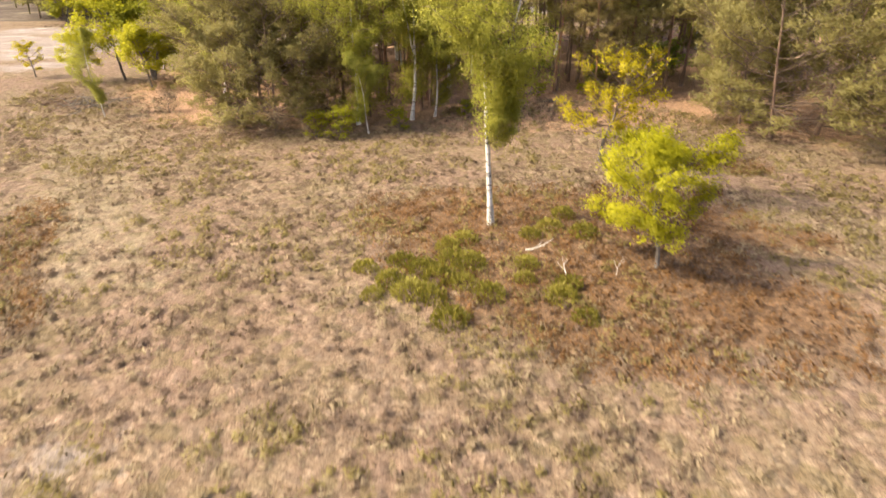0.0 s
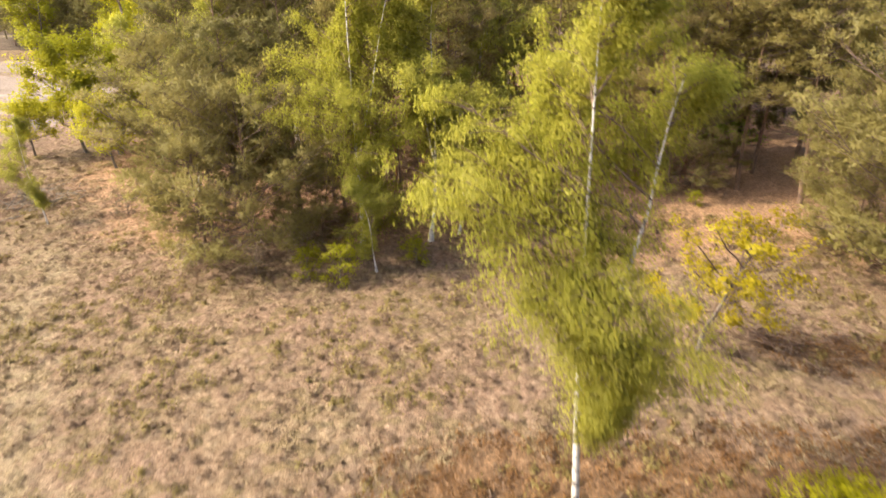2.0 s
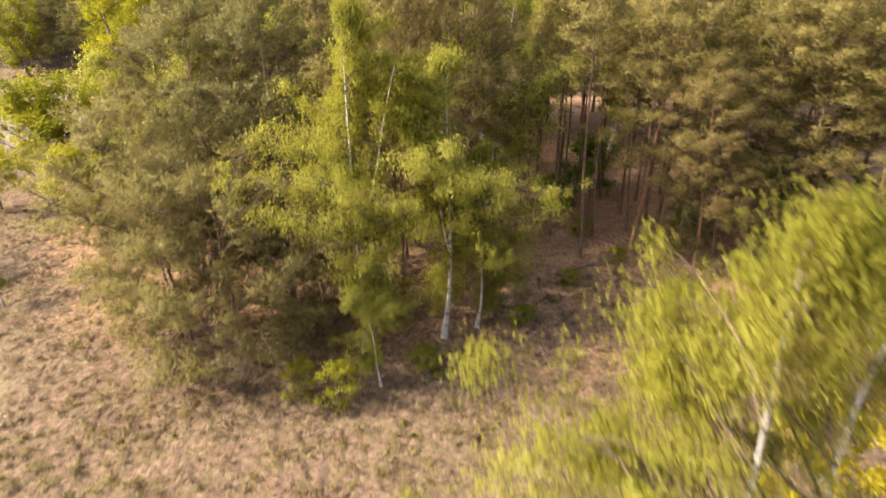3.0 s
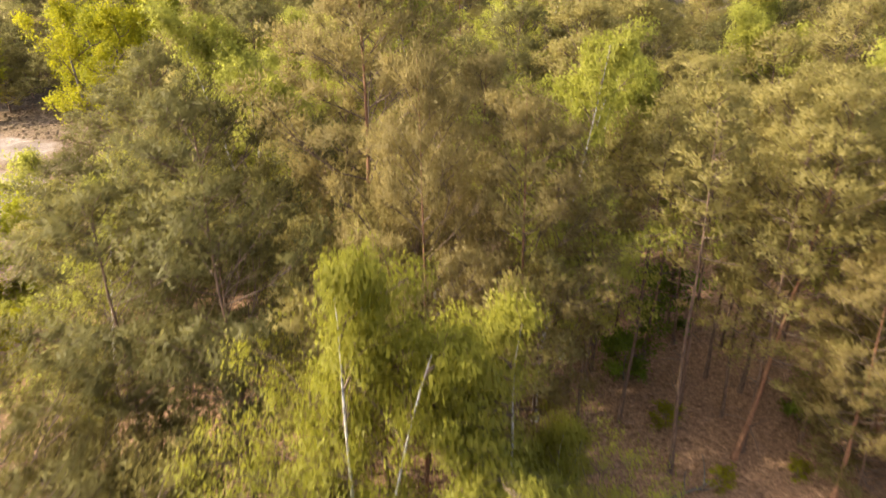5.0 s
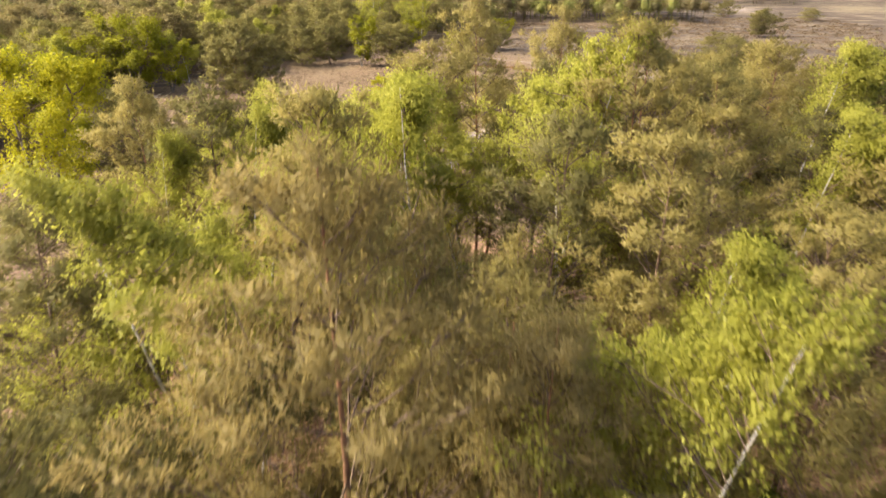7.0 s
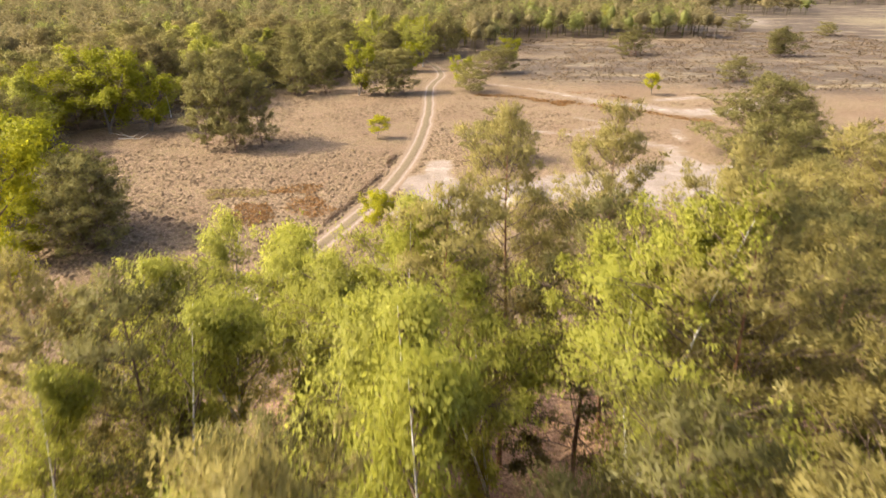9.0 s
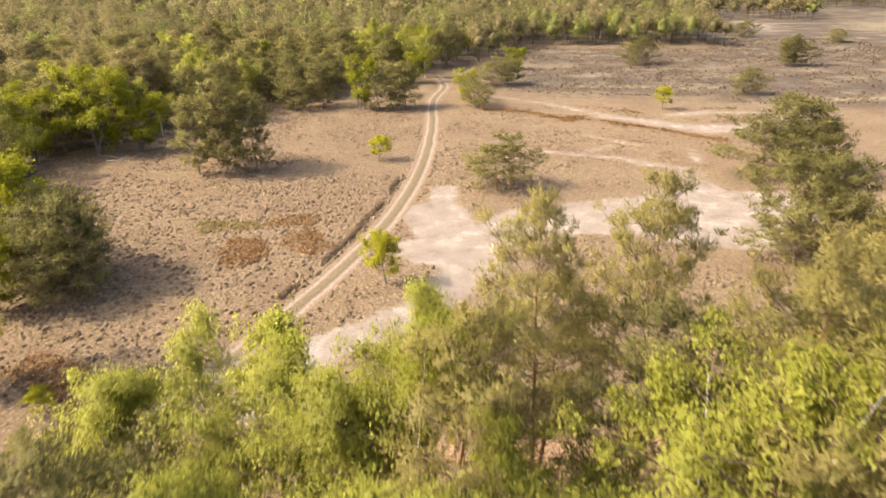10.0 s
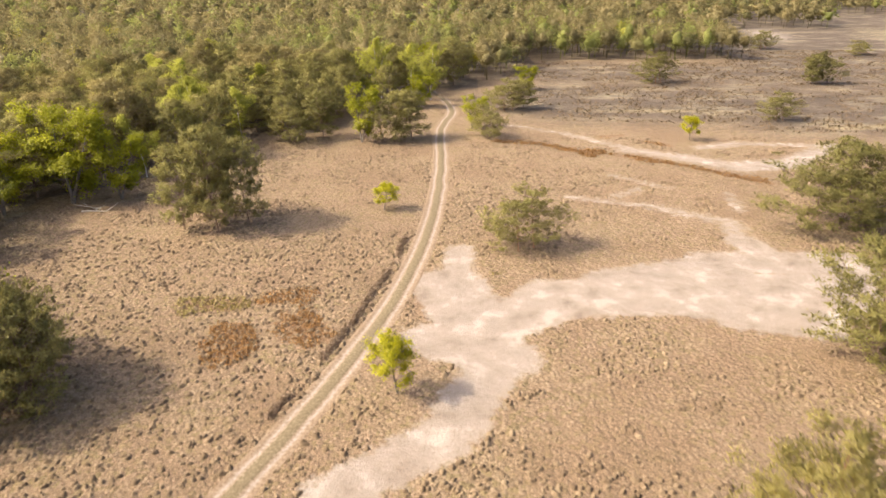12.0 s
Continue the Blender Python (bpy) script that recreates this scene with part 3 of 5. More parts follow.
def ground_material():
    m, n, l, out = material("heath_ground")
    geo = n.new("ShaderNodeNewGeometry")
    pos = geo.outputs["Position"]

    def layer(name):
        a = n.new("ShaderNodeAttribute")
        a.attribute_name = name
        return a.outputs["Fac"]

    big = noise_node(n, l, 0.16, 4.0, 0.6, pos)
    med = noise_node(n, l, 0.9, 5.0, 0.65, pos)
    fine = noise_node(n, l, 5.0, 5.0, 0.7, pos)
    grain = noise_node(n, l, 22.0, 3.0, 0.6, pos)
    clumps = n.new("ShaderNodeTexVoronoi")
    clumps.inputs["Scale"].default_value = 2.3
    clumps.inputs["Randomness"].default_value = 1.0
    warp = n.new("ShaderNodeVectorMath")
    warp.operation = "MULTIPLY_ADD"
    l.new(fine.outputs["Color"], warp.inputs[0])
    warp.inputs[1].default_value = (0.35, 0.35, 0.0)
    l.new(pos, warp.inputs[2])
    flat = n.new("ShaderNodeVectorMath")
    flat.operation = "MULTIPLY"
    l.new(warp.outputs[0], flat.inputs[0])
    flat.inputs[1].default_value = (1.0, 1.0, 0.0)
    l.new(flat.outputs[0], clumps.inputs["Vector"])
    hump = math_node(n, l, "SUBTRACT", 1.0, math_node(n, l, "MULTIPLY", clumps.outputs["Distance"], 1.35), True)
    straw = ramp_node(n, l, fine.outputs[0], [(0.30, (0.130, 0.086, 0.048)), (0.48, (0.222, 0.158, 0.096)), (0.62, (0.285, 0.213, 0.135)), (0.78, (0.350, 0.278, 0.182))]).outputs[0]
    pink = ramp_node(n, l, fine.outputs[0], [(0.30, (0.125, 0.078, 0.052)), (0.5, (0.232, 0.152, 0.103)), (0.7, (0.308, 0.218, 0.156))]).outputs[0]
    blend = math_node(n, l, "ADD", math_node(n, l, "MULTIPLY", big.outputs[0], 0.65), math_node(n, l, "MULTIPLY", med.outputs[0], 0.35))
    patch = ramp_node(n, l, blend, [(0.39, (0, 0, 0)), (0.56, (1, 1, 1))]).outputs[0]
    patch = math_node(n, l, "MULTIPLY", patch, math_node(n, l, "SUBTRACT", 1.0, math_node(n, l, "MULTIPLY", layer("field"), 0.55)))
    col = mix_node(n, l, patch, straw, pink)
    spots = ramp_node(n, l, med.outputs[0], [(0.58, (0, 0, 0)), (0.70, (1, 1, 1))]).outputs[0]
    col = mix_node(n, l, math_node(n, l, "MULTIPLY", spots, 0.6), col, (0.089, 0.063, 0.031))
    # darker brown in the gaps between the tussocks, with a tint of its own to each tussock
    gap_mask = ramp_node(n, l, hump, [(0.18, (1, 1, 1)), (0.55, (0, 0, 0))]).outputs[0]
    col = mix_node(n, l, math_node(n, l, "MULTIPLY", gap_mask, 0.40), col, (0.118, 0.078, 0.046))
    tint = n.new("ShaderNodeSeparateColor")
    l.new(clumps.outputs["Color"], tint.inputs[0])
    olive = ramp_node(n, l, tint.outputs[0], [(0.72, (0, 0, 0)), (0.80, (1, 1, 1))]).outputs[0]
    col = mix_node(n, l, math_node(n, l, "MULTIPLY", olive, 0.42), col, (0.135, 0.108, 0.042))
    rusty = noise_node(n, l, 0.07, 5.0, 0.62, pos)
    rust = ramp_node(n, l, rusty.outputs[0], [(0.47, (0, 0, 0)), (0.61, (1, 1, 1))]).outputs[0]
    rust = math_node(n, l, "MULTIPLY", rust, math_node(n, l, "MULTIPLY", layer("field"), 0.62))
    col = mix_node(n, l, rust, col, ramp_node(n, l, fine.outputs[0], [(0.3, (0.095, 0.060, 0.037)), (0.55, (0.188, 0.125, 0.076)), (0.75, (0.27, 0.19, 0.116))]).outputs[0])
    heath = ramp_node(n, l, fine.outputs[0], [(0.3, (0.085, 0.049, 0.026)), (0.55, (0.185, 0.112, 0.061)), (0.75, (0.275, 0.180, 0.106))]).outputs[0]
    wide = n.new("ShaderNodeMapping")
    wide.inputs["Scale"].default_value = (0.6, 1.0, 1.0)
    l.new(pos, wide.inputs[0])
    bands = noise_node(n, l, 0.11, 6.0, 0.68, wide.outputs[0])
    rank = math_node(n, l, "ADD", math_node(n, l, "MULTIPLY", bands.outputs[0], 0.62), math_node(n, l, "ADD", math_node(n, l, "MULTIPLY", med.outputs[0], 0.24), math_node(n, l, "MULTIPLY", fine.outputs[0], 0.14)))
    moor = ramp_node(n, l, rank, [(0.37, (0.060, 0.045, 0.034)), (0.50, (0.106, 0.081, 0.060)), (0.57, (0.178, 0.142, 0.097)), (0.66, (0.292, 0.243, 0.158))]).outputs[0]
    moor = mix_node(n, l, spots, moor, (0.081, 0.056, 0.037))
    litter = ramp_node(n, l, fine.outputs[0], [(0.3, (0.16, 0.092, 0.053)), (0.55, (0.35, 0.212, 0.125)), (0.75, (0.48, 0.325, 0.20))]).outputs[0]
    drift = noise_node(n, l, 0.33, 4.0, 0.6, pos)
    sand = ramp_node(n, l, drift.outputs[0], [(0.30, (0.160, 0.124, 0.096)), (0.44, (0.236, 0.192, 0.158)), (0.54, (0.258, 0.213, 0.177)), (0.64, (0.345, 0.302, 0.258))]).outputs[0]
    sand = mix_node(n, l, math_node(n, l, "MULTIPLY", fine.outputs[0], 0.5), sand, (0.222, 0.167, 0.122))

    def edge(name, low, high, rough=0.5):
        s = math_node(n, l, "ADD", layer(name), math_node(n, l, "MULTIPLY", math_node(n, l, "SUBTRACT", med.outputs[0], 0.5), rough * 2))
        s = math_node(n, l, "ADD", s, math_node(n, l, "MULTIPLY", math_node(n, l, "SUBTRACT", fine.outputs[0], 0.5), rough))
        r = n.new("ShaderNodeMapRange")
        r.inputs["From Min"].default_value, r.inputs["From Max"].default_value = low, high
        l.new(s, r.inputs["Value"])
        return r.outputs[0]

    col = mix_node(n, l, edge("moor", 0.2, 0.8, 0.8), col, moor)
    col = mix_node(n, l, edge("pale", 0.25, 1.0, 0.9), col, (0.27, 0.215, 0.13))
    col = mix_node(n, l, edge("litter", 0.35, 0.7), col, litter)
    col = mix_node(n, l, edge("heather", 0.35, 0.75), col, heath)
    col = mix_node(n, l, edge("sand", 0.36, 0.62, 0.55), col, sand)
    # every patch is flecked with dead stalks and bits of soil
    fleck = ramp_node(n, l, grain.outputs[0], [(0.34, (0.42, 0.40, 0.38)), (0.5, (1.0, 1.0, 1.0)), (0.66, (1.45, 1.43, 1.38))]).outputs[0]
    mul = n.new("ShaderNodeMixRGB")
    mul.blend_type = "MULTIPLY"
    mul.inputs[0].default_value = 0.85
    l.new(col, mul.inputs[1])
    l.new(fleck, mul.inputs[2])
    col = mul.outputs[0]
    p = n.new("ShaderNodeBsdfPrincipled")
    p.inputs["Roughness"].default_value = 0.95
    p.inputs["Specular IOR Level"].default_value = 0.1
    l.new(col, p.inputs["Base Color"])
    bp = n.new("ShaderNodeBump")
    bp.inputs["Strength"].default_value = 0.8
    bp.inputs["Distance"].default_value = 0.12
    rough = math_node(n, l, "ADD", fine.outputs[0], med.outputs[0])
    # sand lies smooth
    lie = math_node(n, l, "SUBTRACT", 1.0, edge("sand", 0.30, 0.62, 0.55))
    l.new(math_node(n, l, "ADD", rough, math_node(n, l, "MULTIPLY", math_node(n, l, "MULTIPLY", hump, 1.6), lie)), bp.inputs["Height"])
    l.new(bp.outputs[0], p.inputs["Normal"])
    l.new(p.outputs[0], out.inputs[0])
    return m


M_GROUND = ground_material()
build_ground()



def build_track():
    """Two wheel ruts in sand with a strip of grass between them."""
    y = TRACK_Y[(TRACK_Y > 93) & (TRACK_Y < 258)]
    x = track_x(y)
    d = np.stack([np.gradient(x), np.gradient(y)], 1)
    d /= np.linalg.norm(d, axis=1)[:, None]
    across = np.array([-1.75, -1.4, -1.15, -1.0, -0.78, -0.55, -0.4, -0.15, 0.15, 0.4, 0.55, 0.78, 1.0, 1.15, 1.4, 1.75])
    depth = np.array([-0.16, -0.05, -0.035, -0.075, -0.085, -0.075, -0.03, -0.015, -0.015, -0.03, -0.075, -0.085, -0.075, -0.035, -0.05, -0.16])
    wob = np.array([noise.noise((v * 0.22, 3.0, 0.0)) for v in y]) * 0.16
    side = across[None, :] * (1 + wob[:, None] * 0.4) + wob[:, None]
    X = x[:, None] + d[:, 1][:, None] * side
    Y = y[:, None] - d[:, 0][:, None] * side
    Z = terrain(X, Y) + depth[None, :]
    w, h = len(across), len(y)
    i = (np.arange(h - 1)[:, None] * w + np.arange(w - 1)[None, :]).ravel()
    buf = Buffer()
    buf.add(np.stack([X.ravel(), Y.ravel(), Z.ravel()], 1), np.concatenate([np.stack([i, i + 1, i + w + 1], 1), np.stack([i, i + w + 1, i + w], 1)]))
    me = buf.mesh("road", M_TRACK, True)
    rut = np.tile(np.exp(-((np.abs(across) - 0.78) / 0.22) ** 2), h)
    mid = np.tile((np.abs(across) < 0.45) * 1.0, h)
    me.attributes.new("rut", "FLOAT", "POINT").data.foreach_set("value", rut.astype(np.float32))
    me.attributes.new("mid", "FLOAT", "POINT").data.foreach_set("value", mid.astype(np.float32))
    return tagged(new("road", me), "pale sandy track with two wheel ruts across dry heath", "track", kind="structure")


def track_material():
    m, n, l, out = material("track_sand")
    geo = n.new("ShaderNodeNewGeometry")
    fine = noise_node(n, l, 4.0, 5.0, 0.7, geo.outputs["Position"])
    med = noise_node(n, l, 0.7, 3.0, 0.6, geo.outputs["Position"])
    rut = n.new("ShaderNodeAttribute")
    rut.attribute_name = "rut"
    mid = n.new("ShaderNodeAttribute")
    mid.attribute_name = "mid"
    sand = ramp_node(n, l, fine.outputs[0], [(0.3, (0.200, 0.152, 0.116)), (0.6, (0.285, 0.227, 0.182))]).outputs[0]
    verge = ramp_node(n, l, fine.outputs[0], [(0.3, (0.128, 0.086, 0.054)), (0.55, (0.212, 0.150, 0.098)), (0.75, (0.282, 0.210, 0.142))]).outputs[0]
    grass = ramp_node(n, l, fine.outputs[0], [(0.3, (0.096, 0.072, 0.040)), (0.6, (0.172, 0.132, 0.080))]).outputs[0]
    wear = math_node(n, l, "ADD", rut.outputs["Fac"], math_node(n, l, "MULTIPLY", math_node(n, l, "SUBTRACT", fine.outputs[0], 0.5), 1.6))
    r = n.new("ShaderNodeMapRange")
    r.inputs["From Min"].default_value, r.inputs["From Max"].default_value = 0.15, 0.95
    l.new(wear, r.inputs["Value"])
    col = mix_node(n, l, mid.outputs["Fac"], verge, grass)
    col = mix_node(n, l, r.outputs[0], col, sand)
    p = n.new("ShaderNodeBsdfPrincipled")
    p.inputs["Roughness"].default_value = 0.95
    p.inputs["Specular IOR Level"].default_value = 0.1
    l.new(col, p.inputs["Base Color"])
    bp = n.new("ShaderNodeBump")
    bp.inputs["Strength"].default_value = 0.5
    bp.inputs["Distance"].default_value = 0.06
    l.new(fine.outputs[0], bp.inputs["Height"])
    l.new(bp.outputs[0], p.inputs["Normal"])
    l.new(p.outputs[0], out.inputs[0])
    return m


M_TRACK = track_material()
build_track()

# ---- the trees, built once each, with their heights ----
P1 = pine("tall Scots pine with olive-brown needles and a bare lower stem", 17.0, 0.34, 6.6, 46, 58, 0.185, M_PINE, M_BARK, "wood")
P2 = pine("crooked Scots pine with thin greyish needles", 16.0, 0.28, 7.0, 48, 58, 0.185, M_PINE, M_BARK_RED, "wood", 0.09)
P3 = pine("slender Scots pine with a sparse brownish crown", 17.5, 0.36, 5.8, 44, 54, 0.18, M_PINE, M_BARK_RED, "wood", 0.05, clump=0.36)
P4 = pine("dense dark green pine in the wood", 15.0, 0.16, 6.8, 50, 58, 0.185, M_PINE_DARK, M_BARK, "wood", shape=0.35)
P5 = pine("broad pine branched down to the heath", 11.0, 0.04, 9.0, 76, 52, 0.18, M_PINE_EDGE, M_BARK, "wood edge", 0.06, 26, shape=0.3, stems=2, clump=0.38)
P8 = pine("Scots pine with a high crown over a bare stem", 16.0, 0.52, 6.2, 32, 58, 0.185, M_PINE, M_BARK, "wood", 0.05, 12)
P6 = pine("thin close-grown pine with a small brownish crown", 15.0, 0.58, 3.0, 18, 44, 0.20, M_PINE, M_BARK, "wood", 0.05, 10, thick=0.0062, subs=1.2)
Q1 = pine("Scots pine in the thick of the wood", 15.5, 0.30, 7.0, 40, 32, 0.255, M_PINE, M_BARK, "wood", clump=0.46)
Q2 = pine("dark pine in the thick of the wood", 15.0, 0.22, 7.0, 42, 32, 0.255, M_PINE_DARK, M_BARK, "wood", shape=0.4, clump=0.46)
P7 = pine("broad Scots pine with pale tan needles", 16.0, 0.24, 6.8, 50, 110, 0.135, M_PINE_PALE, M_BARK_RED, "wood", 0.02)
L1 = pine("bushy dark pine standing by the heath", 11.0, 0.05, 8.8, 58, 24, 0.34, M_PINE_FIELD, M_BARK, "heath edge", 0.06, 3, shape=0.25, clump=0.50, tier=0.10, stems=2)
L2 = pine("spreading Scots pine beside the sand", 11.0, 0.05, 9.2, 54, 24, 0.34, M_PINE_FIELD, M_BARK_RED, "heath edge", 0.08, 3, shape=0.25, clump=0.50, tier=0.12, stems=2)
L3 = pine("olive green pine at the wood's edge", 12.0, 0.08, 7.0, 50, 24, 0.35, M_PINE_FIELD, M_BARK, "heath edge", 0.06, 3, shape=0.35, clump=0.50, tier=0.10)
B1 = birch("silver birch with pale green spring leaves", 16.0, 0.20, 6.4, 40, 60, 0.118, "birches")
B2 = birch("weeping birch in fresh light green leaf", 16.0, 0.16, 7.4, 44, 62, 0.12, "birches", None, 1)
B3 = birch("slender birch with a high light green crown", 15.0, 0.10, 6.4, 48, 84, 0.095, "birches", M_BIRCH_SUN, 1, lean=0.05, kink=0.05)
W1 = pine("brownish pine with a rounded crown in the far wood", 12.0, 0.26, 6.4, 40, 20, 0.36, M_WOOD_PINE, M_BARK, "far wood", 0.04, 3, shape=0.45, clump=0.52, tier=0.08)
W2 = pine("olive pine with a broad crown in the far wood", 12.0, 0.22, 7.0, 40, 20, 0.36, M_PINE_FIELD, M_BARK, "far wood", 0.05, 3, shape=0.40, clump=0.52, tier=0.10)
W3 = birch("light green birch in the far wood", 12.5, 0.14, 5.6, 26, 20, 0.24, "far wood", clump=0.52)
LB = birch("light green birch among dark pines", 13.0, 0.12, 6.2, 30, 24, 0.20, "birches", clump=0.50)
O1 = broadleaf("young oak in bright yellow-green leaf", 5.5, 0.24, 4.6, 320, 30, 0.13, M_OAK, "young oaks", clump=0.32)
O2 = broadleaf("oak sapling with sparse golden leaves", 5.5, 0.24, 4.0, 110, 28, 0.14, M_GOLD, "young oaks", clump=0.26)
O3 = broadleaf("tall oak in golden-green spring leaf", 13.0, 0.14, 9.6, 540, 26, 0.26, M_OAK_TALL, "golden oaks", stems=2, clump=0.68)
O5 = broadleaf("tall oak in bright golden spring leaf", 13.0, 0.14, 9.6, 420, 34, 0.22, M_OAK_GOLD, "golden oaks", stems=2, clump=0.66)
O4 = broadleaf("full young oak in bright green leaf", 10.0, 0.12, 6.8, 290, 28, 0.24, M_OAK_TALL, "golden oaks", stems=2, clump=0.54)
H1 = broadleaf("dark green holly under the pines", 3.2, 0.10, 3.8, 150, 40, 0.12, M_GREEN, "understorey", "holly_bush", flat=0.8, clump=0.34)
U1 = broadleaf("leafless brown shrub at the foot of the pines", 2.4, 0.06, 3.0, 60, 30, 0.16, M_TWIG, "understorey", "thicket_bush", flat=0.8, slim=0.2)
U2 = broadleaf("small yellow-green seedling at the wood's edge", 2.2, 0.05, 2.4, 80, 32, 0.09, M_OAK_TALL, "understorey", "sapling_bush", flat=0.9, clump=0.22)
MB = birch("slender silver birch alone on the heath in light green leaf", 13.4, 0.29, 4.8, 54, 100, 0.068, "lone trees", M_BIRCH_SUN, 1, split=True, kink=0.008, lean=0.0, slant=-0.085, clump=0.30, subs=15)
OA = broadleaf("young oak in bright yellow-green leaf among brown heather", 5.2, 0.22, 5.2, 520, 48, 0.085, M_OAK, "lone trees", split=True, flat=0.85, clump=0.27)
OB = broadleaf("young oak with sparse golden leaves", 5.4, 0.20, 5.0, 240, 26, 0.10, M_GOLD, "lone trees", split=True, clump=0.24)
stand(MB, 1.85, 23.6, 13.4, 0)
stand(OA, 7.1, 19.8, 4.9, 160)
stand(OB, 7.9, 32.2, 5.9, 10)

# single trees on the far heath
FIELD_TREES = []
for model, x, y, h, turn, broad in [
    (O1, -11.7, 119.0, 5.6, 40, 0.9), (O1, -16.5, 160.5, 3.9, 200, 1.1), (L2, 1.7, 146.7, 7.3, 10, 1.05), (O1, 37.8, 198.6, 4.8, 70, 0.95), (L2, 50.2, 260, 8.4, 30, 1.25), (L1, 94, 259.9, 8.9, 150, 0.9), (L3, 90.5, 259, 8.2, 150, 1.0),
    (L2, 110.2, 332.9, 6.7, 0, 1.2), (L2, 137.6, 317.1, 5.0, 40, 1.3), (O4, -2.9, 208, 6.8, 0, 0.9), (L1, 0.2, 200.6, 6.6, 90, 0.95), (L2, 6.0, 224, 6.9, 10, 1.1), (L3, 9.5, 228, 6.4, 70, 1.2), (O3, 12.3, 249.9, 6.4, 20, 0.8),
    (O4, -23.9, 196.8, 11.0, 0, 0.8), (L1, -18.6, 196.8, 9.6, 0, 0.9), (L3, -14.6, 199.5, 9.6, 30, 1.1), (L1, -36.6, 196.8, 8.6, 100, 0.9), (L3, -31.5, 200, 9.0, 10, 1.1), (B2, -25.0, 236, 15.0, 0, 1.0), (O4, -14.5, 228, 7.5, 60, 1.0), (B2, -12, 237, 13.5, 20, 0.9), (LB, -17, 243, 13, 90, 1.0), (L3, -29.5, 222, 11.0, 40, 1.0), (L3, -21.5, 228, 10.0, 130, 1.0), (L1, -32.5, 213, 10.5, 210, 0.9),
    (L3, -36.6, 152.6, 14.0, 0, 0.8), (L3, -41.3, 153.6, 11.6, 120, 0.75), (L3, -39.2, 157.5, 12.8, 200, 0.8), (L3, -33.4, 155.2, 11.8, 20, 0.8), (O3, -60.4, 163, 14.2, 10, 1.0), (O3, -67, 158, 11, 100, 1.0), (O4, -54.5, 165, 9.5, 30, 1.0),
    (L1, -39.8, 115.4, 9.6, 40, 0.9), (L1, -43.5, 118.5, 9.8, 250, 0.9), (L3, -41.0, 120.5, 9.4, 90, 0.9), (L1, 40.6, 152.9, 11.6, 0, 1.28), (L1, 46.5, 155.5, 10.5, 50, 1.0), (L1, 29.2, 122, 12.2, 80, 1.0), (L3, 33, 125, 11.5, 10, 1.2), (L2, 36, 118, 12, 200, 1.0),
    (O3, -50.0, 119.9, 13.2, 0, 1.05), (L1, -55, 123, 11, 60, 1.0), (O5, -40.8, 100.4, 15.8, 30, 0.85), (O4, -45.5, 113.0, 8.0, 0, 1.0), (O1, -33.0, 99.5, 2.0, 0, 0.9), (L2, 62, 214, 6, 0, 1.0),
]:
    FIELD_TREES.append(stand(model, x, y, h, turn, broad))

# the group of saplings by the old sand pit
stand(B1, -24.2, 47.3, 6.2, 0, 0.62, tilt=-6)
stand(O2, -37.2, 61.9, 3.4, 0)
stand(O1, -24.8, 57.6, 5.6, 30)
stand(O1, -28.8, 61.4, 8.2, 80, 1.1)
stand(O1, -32.2, 60.4, 4.6, 140)
stand(O3, -26.0, 61.0, 9.6, 50, 0.85)

